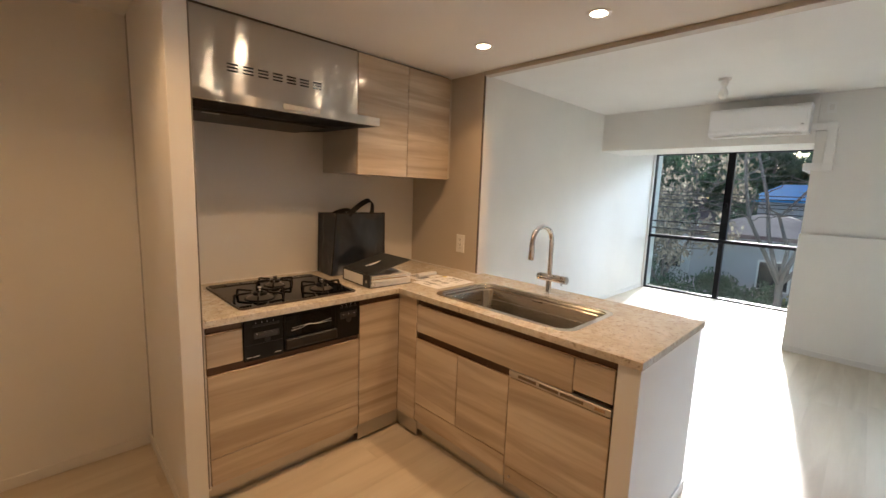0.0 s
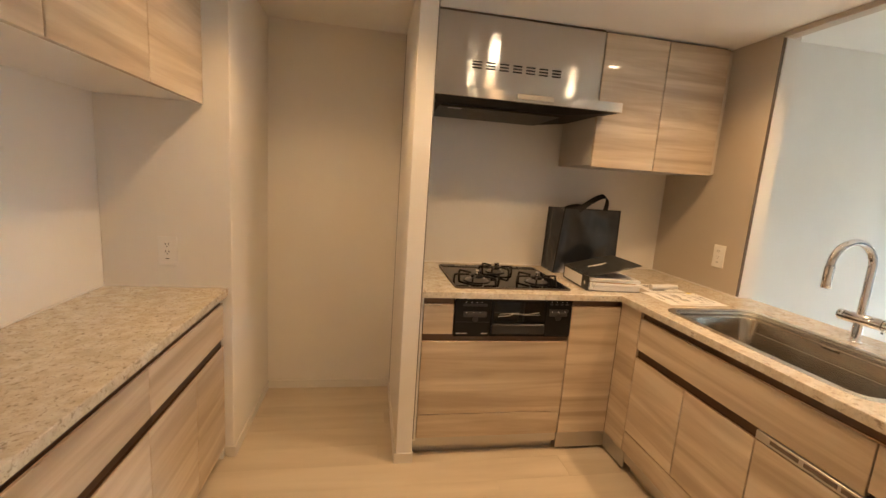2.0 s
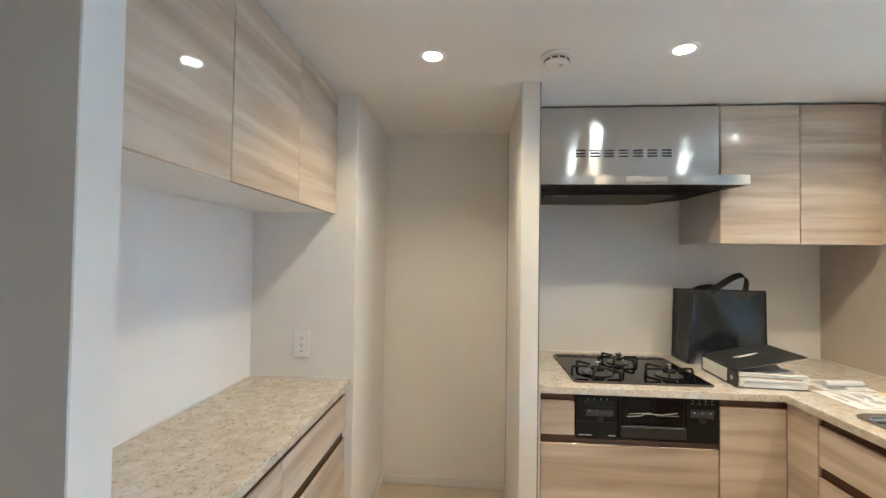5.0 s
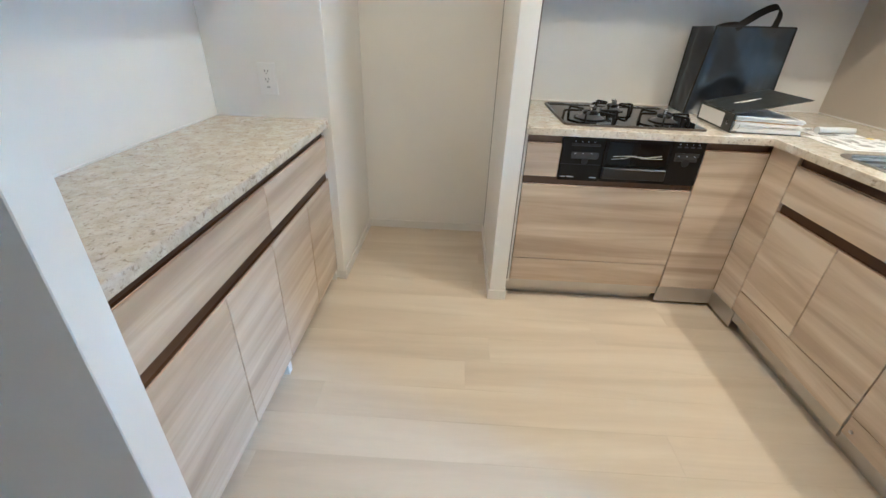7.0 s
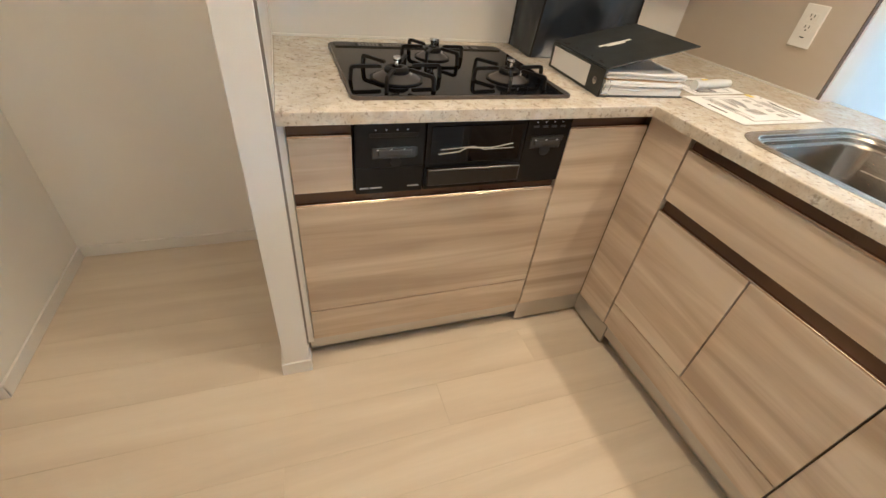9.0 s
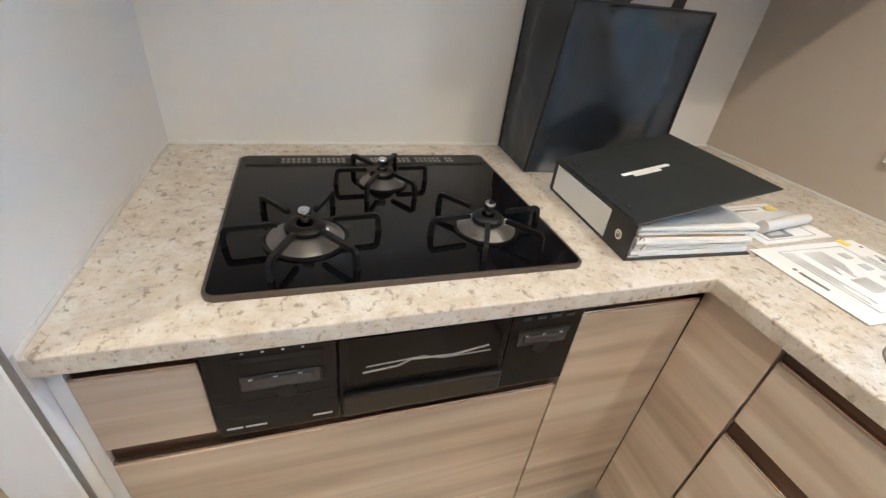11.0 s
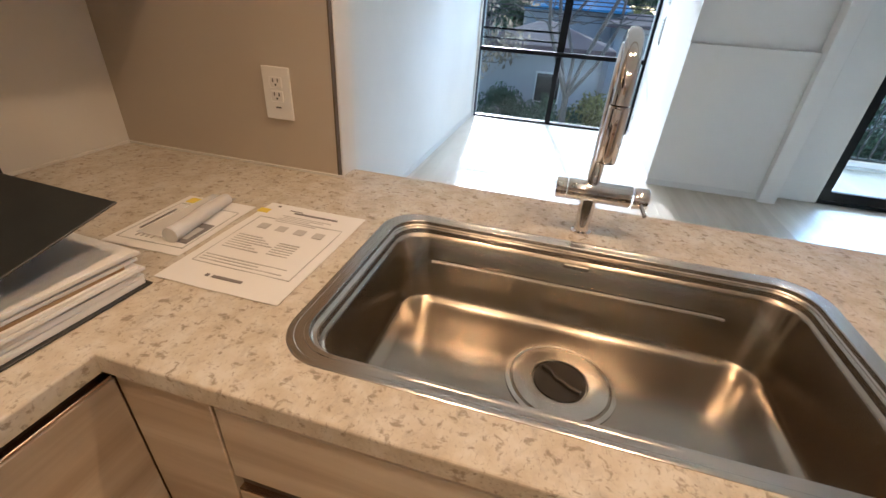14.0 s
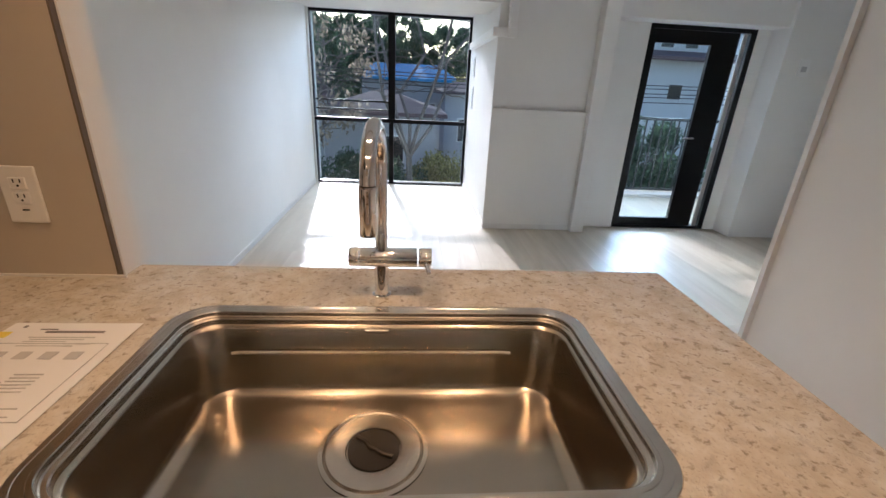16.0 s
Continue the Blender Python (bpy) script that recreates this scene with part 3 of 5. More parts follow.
def slab(x0, x1, y0, y1, z0, z1, corner, top):
    bm = bm_box(x0, x1, y0, y1, z0, z1)
    up = [e for e in bm.edges if abs(e.verts[0].co.z - e.verts[1].co.z) > (z1 - z0) * 0.5]
    bmesh.ops.bevel(bm, geom=up, offset=corner, segments=6, affect="EDGES", profile=0.5)
    rim = [e for e in bm.edges if min(e.verts[0].co.z, e.verts[1].co.z) > z1 - 1e-5]
    bmesh.ops.bevel(bm, geom=rim, offset=top, segments=2, affect="EDGES", profile=0.5)
    return bm


part("frame", slab(0.867, 1.466, 2.184, 2.706, 0.8505, 0.8592, 0.02, 0.0015), EDGE_METAL, hob, "dull bronze-grey edge frame")
part("glass_top", slab(0.872, 1.461, 2.189, 2.701, 0.852, 0.8595, 0.016, 0.001), BLACK_GLASS, hob)
vent_band = part("exhaust_band", bm_box(0.884, 1.448, 2.640, 2.698, 0.8595, 0.8625, 0.0012), BLACK_ENAMEL, hob, "matt black exhaust band")
for k in range(38):
    x = 0.948 + k * 0.0112
    for y in (2.650, 2.666):
        part("slot", bm_box(x, x + 0.0075, y, y + 0.011, 0.8624, 0.8632), SLOT_GREY if k % 7 else DARK_GAP, vent_band)
part("band_groove", bm_box(0.884, 1.448, 2.6365, 2.6395, 0.8594, 0.8600), DARK_METAL, hob)


def trivet_arm(r0, r1, z0, z1, w=0.0078, t=0.0085):
    """One finger: level from r0 out to r1, then bent down to a foot on the glass."""
    outer = [(r0, z1 - 0.002), (r0 + 0.006, z1), (r1 - 0.009, z1), (r1 - 0.003, z1 - 0.002), (r1 + 0.001, z1 - 0.008), (r1 + 0.004, z0)]
    inner = [(r0, z1 - t), (r0 + 0.006, z1 - t), (r1 - 0.013, z1 - t), (r1 - 0.009, z1 - t - 0.001), (r1 - 0.007, z1 - t - 0.005), (r1 - 0.005, z0)]
    bm = bmesh.new()
    rows = [[bm.verts.new((x, s * w / 2, z)) for (x, z) in line] for s in (-1, 1) for line in (outer, inner)]
    for k in range(len(outer) - 1):
        for a, b in ((0, 1), (1, 3), (3, 2), (2, 0)):
            bm.faces.new((rows[a][k], rows[a][k + 1], rows[b][k + 1], rows[b][k]))
    for k in (0, -1):
        bm.faces.new((rows[0][k], rows[1][k], rows[3][k], rows[2][k]))
    bmesh.ops.recalc_face_normals(bm, faces=bm.faces[:])
    return bm


def burner(x, y, r, arms, spread, start):
    b = part("burner", bm_round([(0, 0.8597), (r * 1.12, 0.8597), (r * 1.14, 0.8625), (r * 1.08, 0.8645), (r * 0.72, 0.8735), (r * 0.66, 0.8755), (r * 0.6, 0.8757), (0, 0.8757)], 40, (x, y, 0)), BURNER, hob, "grey metal burner dish", True)
    part("flame_ring", bm_round([(r * 0.55, 0.8757), (r * 0.6, 0.8775), (r * 0.6, 0.885), (r * 0.5, 0.89), (r * 0.3, 0.8905), (r * 0.26, 0.889), (r * 0.26, 0.8757)], 40, (x, y, 0)), BLACK_ENAMEL, b, smooth=True)
    part("sensor", bm_round([(0, 0.877), (0.0072, 0.877), (0.0072, 0.905), (0.0098, 0.9055), (0.0102, 0.9075), (0.0102, 0.913), (0.009, 0.915), (0.0, 0.915)], 20, (x, y, 0)), CHROME, b, "chrome heat sensor", True)
    part("igniter", bm_tube([(x + r * 0.62, y - r * 0.3, 0.8735), (x + r * 0.62, y - r * 0.3, 0.886)], 0.0022, 8), WHITE_PLASTIC, b, "small white igniter pin")
    tr = part("trivet", bm_round([(r * 1.16, 0.8597), (r * 1.26, 0.8597), (r * 1.26, 0.8632), (r * 1.16, 0.8632), (r * 1.16, 0.8597)], 36, (x, y, 0)), BLACK_ENAMEL, hob, "black cast trivet")
    for k in range(arms):
        a = trivet_arm(r * 0.78, spread + 0.012, 0.860, 0.896)
        a.transform(Matrix.Translation((x, y, 0)) @ Matrix.Rotation(start + 2 * math.pi * k / arms, 4, "Z"))
        part("trivet_arm", a, BLACK_ENAMEL, tr)


burner(1.006, 2.322, 0.055, 6, 0.112, 0.1)
burner(1.330, 2.320, 0.049, 6, 0.102, 0.12)
burner(1.169, 2.540, 0.043, 6, 0.088, 0.05)

# ---- grill front ----
grill = thing("grill_oven", "black built-in fish grill front under the hob", "grill")
part("body", bm_box(0.864, 1.453, FY + 0.012, 2.7, 0.631, 0.8185), CARCASS_SHADE, grill)
part("left_panel", bm_box(0.864, 1.038, FY - 0.004, FY + 0.012, 0.627, 0.818, 0.003, 2), BLACK_PLASTIC, grill)
part("right_panel", bm_box(1.318, 1.453, FY - 0.004, FY + 0.012, 0.627, 0.818, 0.003, 2), BLACK_PLASTIC, grill)
gd = part("grill_door", bm_box(1.041, 1.315, FY - 0.006, FY + 0.012, 0.629, 0.818, 0.003, 2), BLACK_PLASTIC, grill)
part("window", bm_box(1.052, 1.304, FY - 0.0085, FY - 0.0055, 0.705, 0.803, 0.001), BLACK_GLASS, gd, "black glass grill window")
part("handle", bm_box(1.045, 1.311, FY - 0.022, FY - 0.006, 0.646, 0.694, 0.006, 3), HANDLE_STEEL, gd, "dark metal bar handle")
part("wire_rack", joined(bm_tube([(1.075, FY - 0.0092, 0.73), (1.13, FY - 0.0092, 0.735), (1.15, FY - 0.0092, 0.745), (1.22, FY - 0.0092, 0.742), (1.28, FY - 0.0092, 0.752)], 0.0018, 6), bm_tube([(1.08, FY - 0.0092, 0.742), (1.17, FY - 0.0092, 0.748), (1.2, FY - 0.0092, 0.738), (1.285, FY - 0.0092, 0.74)], 0.0012, 6)), SLOT_GREY, gd, "bright rack wire behind the window")
for x0, x1, z0, z1 in [(0.9, 1.02, 0.778, 0.79), (0.905, 1.02, 0.728, 0.752)]:
    part("slot", bm_box(x0, x1, FY - 0.0055, FY - 0.003, z0, z1, 0.002), DARK_GAP, grill, "dark control slot")
part("dial", bm_box(0.92, 1.005, FY - 0.011, FY - 0.004, 0.732, 0.748, 0.003, 2), GREY_PLASTIC, grill)
part("release", bm_round([(0.014, 0), (0.014, 0.003), (0.0, 0.003)], 20, (0.965, FY - 0.004, 0.714), Matrix.Rotation(radians(90), 4, "X")), DARK_GAP, grill)
for x0, x1, zc in [(0.905, 1.015, 0.74), (1.335, 1.43, 0.748)]:
    pad = part("control_pad", bm_box(x0, x1, FY - 0.0068, FY - 0.0038, zc - 0.016, zc + 0.014, 0.002), GREY_PLASTIC, grill, "dark grey control pad")
    for k in range(3):
        part("pad_mark", bm_box(x0 + 0.012 + k * 0.033, x0 + 0.018 + k * 0.033, FY - 0.0074, FY - 0.0067, zc + 0.006, zc + 0.009), INK_PALE, pad)
    for k in range(4):
        part("scale_mark", bm_box(x0 + 0.008 + k * 0.026, x0 + 0.012 + k * 0.026, FY - 0.0046, FY - 0.0039, zc + 0.056, zc + 0.0585), INK_PALE, grill, "tiny pale scale mark")
part("seam", bm_box(0.866, 1.036, FY - 0.0046, FY - 0.0038, 0.699, 0.701), DARK_GAP, grill)
for k in range(4):
    part("key", bm_box(1.335 + k * 0.027, 1.352 + k * 0.027, FY - 0.0065, FY - 0.0035, 0.79, 0.797, 0.001), GREY_PLASTIC, grill)
part("slot", bm_box(1.335, 1.435, FY - 0.0055, FY - 0.003, 0.752, 0.768, 0.002), DARK_GAP, grill, "dark control slot")
part("dial", bm_box(1.345, 1.42, FY - 0.011, FY - 0.004, 0.742, 0.755, 0.003, 2), GREY_PLASTIC, grill)
part("release", bm_round([(0.016, 0), (0.016, 0.003), (0.0, 0.003)], 20, (1.385, FY - 0.004, 0.726), Matrix.Rotation(radians(90), 4, "X")), DARK_GAP, grill)
for x0, x1 in [(0.874, 0.896), (0.9, 0.93), (0.998, 1.028)]:
    part("maker_mark", bm_box(x0, x1, FY - 0.0046, FY - 0.0039, 0.642, 0.6455), INK_PALE, grill)

# ---- sink ----
def ring(bm, x0, x1, y0, y1, r, z, steps=16):
    pts = []
    for cx, cy, a0 in [(x1 - r, y1 - r, 0), (x0 + r, y1 - r, 90), (x0 + r, y0 + r, 180), (x1 - r, y0 + r, 270)]:
        for k in range(steps + 1):
            a = radians(a0 + 90 * k / steps)
            pts.append(bm.verts.new((cx + r * math.cos(a), cy + r * math.sin(a), z)))
    return pts


def loops(rows, rect, close=False):
    """A skin through rounded rectangles: rows of inset, corner radius, height."""
    bm = bmesh.new()
    x0, x1, y0, y1 = rect
    rings = [ring(bm, x0 + i, x1 - i, y0 + i, y1 - i, r, z) for i, r, z in rows]
    for a, b in zip(rings, rings[1:]):
        for k in range(len(a)):
            j = (k + 1) % len(a)
            bm.faces.new((a[k], a[j], b[j], b[k]))
    if close:
        bm.faces.new(rings[-1])
    return bm


sink = thing("sink", "large brushed stainless steel sink set in the worktop", "sink")
part("rim", loops([(0.0, 0.076, 0.8502), (0.0006, 0.0755, 0.8509), (0.002, 0.0745, 0.8513), (0.0085, 0.071, 0.8512), (0.0095, 0.0705, 0.8505), (0.0195, 0.066, 0.8504), (0.0205, 0.0655, 0.8511), (0.026, 0.061, 0.8511), (0.0272, 0.06, 0.8495), (0.0282, 0.059, 0.8425), (0.030, 0.058, 0.8408), (0.0345, 0.056, 0.8400), (0.036, 0.0555, 0.8375), (0.037, 0.055, 0.8275)], SINK), RIM_STEEL, sink, "polished stepped steel rim")
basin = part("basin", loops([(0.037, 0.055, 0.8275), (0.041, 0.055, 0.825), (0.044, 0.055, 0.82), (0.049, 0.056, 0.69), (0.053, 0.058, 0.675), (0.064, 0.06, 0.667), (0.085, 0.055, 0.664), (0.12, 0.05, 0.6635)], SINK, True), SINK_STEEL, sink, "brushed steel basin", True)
part("wall_ridge", bm_tube([(2.186, 1.24, 0.772), (2.189, 1.26, 0.772), (2.189, 1.80, 0.772), (2.186, 1.82, 0.772)], 0.0035, 8), RIM_STEEL, basin, "thin raised shelf ridge", True)
part("overflow_cover", bm_box(2.186, 2.194, 1.5, 1.55, 0.818, 0.828, 0.002), RIM_STEEL, basin)
DRAIN = (2.036, 1.52)
dr = part("drain", bm_round([(0.100, 0.6638), (0.101, 0.6658), (0.093, 0.6665), (0.090, 0.6642), (0.087, 0.6675), (0.075, 0.6685), (0.052, 0.6675), (0.048, 0.66)], 48, (*DRAIN, 0)), RIM_STEEL, sink, "round steel drain cover", True)
part("basket", bm_round([(0.048, 0.6665), (0.044, 0.6646), (0.0, 0.6646)], 40, (*DRAIN, 0)), DARK_METAL, dr, "dark strainer basket", True)
part("lever", bm_tube([(DRAIN[0] + 0.042 * math.cos(a) * s, DRAIN[1] + 0.042 * math.sin(a) * s, 0.6685) for s, a in [(1, 0.9), (0.55, 0.75), (0.12, 1.6), (0.12, 4.2), (0.55, 4.05), (1, 4.2)]], 0.005, 8), DARK_METAL, dr, "curved dark lever", True)

# ---- faucet ----
FA = (2.299, 1.522)
faucet = thing("faucet", "chrome gooseneck kitchen mixer tap on the worktop", "faucet")
part("base", bm_round([(0, 0.8505), (0.021, 0.8505), (0.021, 0.855), (0.016, 0.858), (0.016, 0.94), (0, 0.94)], 32, (*FA, 0)), CHROME, faucet, smooth=True)
lie = Matrix.Rotation(radians(90), 4, "X")
part("mixer_body", bm_round([(0, -0.062), (0.0195, -0.062), (0.0215, -0.06), (0.0215, 0.062), (0.0205, 0.0635), (0, 0.0635)], 40, (FA[0], FA[1] - 0.015, 0.944), lie), CHROME, faucet, smooth=True)
knob = part("lever_knob", bm_round([(0, 0.066), (0.0205, 0.066), (0.0215, 0.0675), (0.0215, 0.093), (0.02, 0.095), (0, 0.095)], 40, (FA[0], FA[1] - 0.015, 0.944), lie), CHROME, faucet, smooth=True)
part("lever", bm_tube([(FA[0] - 0.02, FA[1] - 0.098, 0.936), (FA[0] - 0.045, FA[1] - 0.104, 0.926)], 0.0045, 10), CHROME, knob, smooth=True)
part("end_cap", bm_round([(0, -0.085), (0.02, -0.085), (0.0215, -0.083), (0.0215, -0.0645), (0.0205, -0.063), (0, -0.063)], 40, (FA[0], FA[1] - 0.015, 0.944), lie), CHROME, faucet, smooth=True)
turn_v = Vector((-0.99, 0.05, 0)).normalized()
neck = [Vector((FA[0], FA[1], 0.955)), Vector((FA[0], FA[1], 1.05)), Vector((FA[0], FA[1], 1.14))]
for k in range(1, 25):
    a = math.pi * k / 24
    neck.append(Vector((FA[0], FA[1], 1.145)) + turn_v * 0.089 * (1 - math.cos(a)) + Vector((0, 0, 0.088 * math.sin(a))))
part("neck", bm_tube(neck, 0.0134, 24), CHROME, faucet, "curved chrome spout", True)
tip = neck[-1]
part("spray_head", bm_round([(0, 0.001), (0.0140, 0.001), (0.0152, 0.003), (0.0156, 0.006), (0.0156, 0.082), (0.0148, 0.086), (0.0115, 0.087), (0.010, 0.083), (0.0, 0.083)], 36, (0, 0, 0), Matrix.Translation(tip) @ Matrix.Rotation(math.pi, 4, "X")), CHROME, faucet, smooth=True)

# ---- sockets and plates ----
def socket(m, name="power_outlet", label="white double wall socket"):
    """A plate in the local x-z plane that faces local -y."""
    o = thing(name, label, "outlet", "wall sockets")
    o.matrix_world = m
    part("plate", bm_box(-0.0375, 0.0375, -0.007, 0, -0.062, 0.062, 0.003, 2), WHITE_PLASTIC, o)
    for dz in (0.026, -0.006):
        f = part("outlet_face", bm_box(-0.017, 0.017, -0.0085, -0.006, dz - 0.013, dz + 0.013, 0.002), WHITE_PLASTIC, o)
        for dx in (-0.0065, 0.0065):
            part("slot", bm_box(dx - 0.0012, dx + 0.0012, -0.0092, -0.008, dz + 0.001, dz + 0.009), DARK_GAP, f)
        part("pin_hole", bm_round([(0.0024, 0), (0.0024, 0.0008), (0, 0.0008)], 10, (0, -0.0085, dz - 0.005), Matrix.Rotation(radians(90), 4, "X")), DARK_GAP, f)
    part("earth_slot", bm_box(-0.007, 0.007, -0.0078, -0.0065, -0.034, -0.031), DARK_GAP, o)
    return o


socket(pose(-0.387, 2.2115, 0.978))
socket(pose(2.3755, 2.286, 1.043, 0, 0, -90))
socket(pose(7.0, 0.7455, 0.22, 0, 0, 180))

# ---- tote bag ----
def tote():
    bm = bmesh.new()
    fl, fr, bl, br = Vector((1.551, 2.605, 0.851)), Vector((1.926, 2.565, 0.851)), Vector((1.561, 2.795, 0.851)), Vector((1.931, 2.785, 0.851))
    ufl, ufr, ubl, ubr = Vector((1.583, 2.60, 1.243)), Vector((1.901, 2.54, 1.246)), Vector((1.571, 2.80, 1.238)), Vector((1.911, 2.775, 1.236))

    def sheet(a, b, c, d, nu, nv, depth, seed):
        """a-b bottom, c-d top."""
        nrm = (b - a).cross(c - a).normalized()
        pr = random.Random(int(seed * 10))
        planes = [(pr.uniform(-1.6, 1.6), pr.uniform(-1.4, 1.4), pr.uniform(0.25, 0.75), pr.uniform(0.3, 0.7)) for _ in range(6)]
        g = []
        for j in range(nv + 1):
            v = j / nv
            rowv = []
            for i in range(nu + 1):
                u = i / nu
                p = a.lerp(b, u).lerp(c.lerp(d, u), v)
                edge = min(1, 7 * min(u, 1 - u)) * min(1, 6 * v) * min(1, 9 * (1 - v))
                fold = max(ca * (u - cu) + cb * (v - cv) for ca, cb, cu, cv in planes) + 0.15 * noise.noise(Vector((u * 3 + seed, v * 3, seed)))
                p = p + nrm * depth * edge * (0.35 - fold)
                du, dv = u - 0.4, v - 0.5
                ang = math.atan2(dv, du) + 0.25 * noise.noise(Vector((u * 2.5, v * 2.5, seed)))
                crease = max(math.cos(ang - c) * h for c, h in ((0.5, 1.0), (1.75, 0.55), (2.7, 0.9), (3.9, 0.5), (4.75, 1.0)))
                p = p + nrm * depth * 1.5 * edge * math.hypot(du, dv) * (0.7 - crease)
                rowv.append(bm.verts.new(p))
            g.append(rowv)
        for j in range(nv):
            for i in range(nu):
                bm.faces.new((g[j][i], g[j][i + 1], g[j + 1][i + 1], g[j + 1][i]))

    sheet(fl, fr, ufl, ufr, 34, 34, 0.075, 1.7)
    sheet(bl, fl, ubl, ufl, 14, 20, 0.03, 5.1)
    sheet(fr, br, ufr, ubr, 10, 16, 0.014, 8.3)
    sheet(br, bl, ubr, ubl, 10, 10, 0.004, 3.3)
    sheet(bl, br, fl, fr, 2, 2, 0.0, 0)
    bmesh.ops.remove_doubles(bm, verts=bm.verts[:], dist=0.002)
    bmesh.ops.recalc_face_normals(bm, faces=bm.faces[:])
    return bm


bag = thing("tote_bag", "black glossy fabric tote bag standing on the worktop", "bag")
part("body", tote(), BAG, bag, smooth=True)
for p in [((1.551, 2.604, 0.852), (1.566, 2.6, 1.05), (1.583, 2.599, 1.243)), ((1.926, 2.563, 0.852), (1.911, 2.55, 1.05), (1.901, 2.539, 1.246)), ((1.583, 2.599, 1.243), (1.736, 2.57, 1.244), (1.901, 2.539, 1.246)), ((1.561, 2.797, 0.852), (1.566, 2.8, 1.05), (1.571, 2.801, 1.238))]:
    part("piping", bm_tube(p, 0.0035, 6), STRAP, bag, "black edge piping", True)


def ribbon(points, width, across):
    bm = bmesh.new()
    rows = [(bm.verts.new(Vector(p) - across * width / 2), bm.verts.new(Vector(p) + across * width / 2)) for p in points]
    for a, b in zip(rows, rows[1:]):
        bm.faces.new((a[0], b[0], b[1], a[1]))
    bmesh.ops.solidify(bm, geom=bm.faces[:], thickness=0.002)
    return bm


def arc(p0, p1, p2, p3, n=16):
    out = []
    for k in range(n + 1):
        t = k / n
        out.append([(1 - t) ** 3 * a + 3 * (1 - t) ** 2 * t * b + 3 * (1 - t) * t * t * c + t**3 * d for a, b, c, d in zip(p0, p1, p2, p3)])
    return out


part("handle", ribbon(arc((1.66, 2.585, 1.235), (1.71, 2.59, 1.27), (1.89, 2.6, 1.42), (1.822, 2.575, 1.235)), 0.034, Vector((-0.35, 0.6, 0.7)).normalized()), STRAP, bag, "black strap handle", True)
part("handle", ribbon(arc((1.67, 2.785, 1.225), (1.71, 2.77, 1.255), (1.80, 2.75, 1.27), (1.82, 2.775, 1.225)), 0.034, Vector((-0.35, 0.6, 0.7)).normalized()), STRAP, bag, "black strap handle", True)

# ---- ring binder ----
BM = pose(1.556, 2.192, 0.8505, 0, 0, -3.2)
binder = thing("ring_binder", "thick dark grey ring binder lying half open, full of paper", "binder")
binder.matrix_world = BM
part("back_cover", bm_box(0, 0.288, 0, 0.312, 0, 0.003, 0.001), BINDER, binder)
spine = part("spine", bm_box(-0.003, 0.0, 0, 0.312, 0, 0.074, 0.001), BINDER, binder)
part("spine_label", bm_box(-0.0042, -0.003, 0.075, 0.295, 0.008, 0.066), PAPER, spine, "blank white spine label")
part("finger_hole", bm_round([(0.01, 0), (0.01, 0.0012), (0.007, 0.0012), (0.007, 0)], 20, (-0.003, 0.036, 0.036), Matrix.Rotation(radians(-90), 4, "Y")), CHROME, spine)
TILT_C = Matrix.Translation((0, 0, 0.074)) @ Matrix.Rotation(radians(-13.5), 4, "Y")
cover_bm = bm_box(0, 0.286, 0, 0.312, 0, 0.003, 0.001)
cover_bm.transform(TILT_C)
cover = part("front_cover", cover_bm, BINDER, binder)
for k, (a, b, c) in enumerate([(0.035, 0.14, 0.156), (0.055, 0.115, 0.1455)]):
    t = bm_box(0.04 + a, 0.04 + b, c + 0.01, c + 0.0203, 0.003, 0.0038)
    t.transform(TILT_C)
    part("title_bar", t, PAPER, cover, "pale printed title bar")
for y in (0.06, 0.11, 0.2, 0.25):
    t = bm_round([(0.003, 0.003), (0.003, 0.0042), (0, 0.0045)], 12, (0.018, y, 0))
    t.transform(TILT_C)
    part("rivet", t, CHROME, cover)
for y in (0.045, 0.255):
    t = bm_box(0.012, 0.016, y, y + 0.02, 0.0028, 0.0034)
    t.transform(TILT_C)
    part("slit", t, DARK_GAP, cover, "small dark slit")
rng = random.Random(11)
for k in range(11):
    z0 = 0.004 + k * 0.0058
    lift = 0.006 * (k / 10) ** 2
    bm = bmesh.new()
    top_r, bot_r = [], []
    w = 0.268 + rng.uniform(-0.006, 0.01) - (0.02 if k == 7 else 0)
    y0, y1 = 0.006 + rng.uniform(-0.004, 0.004), 0.303 + rng.uniform(-0.003, 0.004)
    sag = rng.uniform(-0.0012, 0.0016)
    for i in range(13):
        u = i / 12
        dz = lift * u - 0.012 * (k / 10) * u + sag * math.sin(u * 7 + k)
        for rows, h in ((bot_r, 0), (top_r, 0.0049)):
            rows.append((bm.verts.new((0.012 + u * w, y0, z0 + dz + h)), bm.verts.new((0.012 + u * w, y1, z0 + dz + h))))
    for i in range(12):
        bm.faces.new((top_r[i][0], top_r[i + 1][0], top_r[i + 1][1], top_r[i][1]))
        bm.faces.new((bot_r[i][0], bot_r[i][1], bot_r[i + 1][1], bot_r[i + 1][0]))
        bm.faces.new((bot_r[i][0], bot_r[i + 1][0], top_r[i + 1][0], top_r[i][0]))
        bm.faces.new((bot_r[i][1], top_r[i][1], top_r[i + 1][1], bot_r[i + 1][1]))
    bm.faces.new((bot_r[12][0], bot_r[12][1], top_r[12][1], top_r[12][0]))
    bm.faces.new((bot_r[0][0], top_r[0][0], top_r[0][1], bot_r[0][1]))
    part("page", bm, MANILA if k == 7 else PAPER, binder, "tan card divider" if k == 7 else "white paper pages")
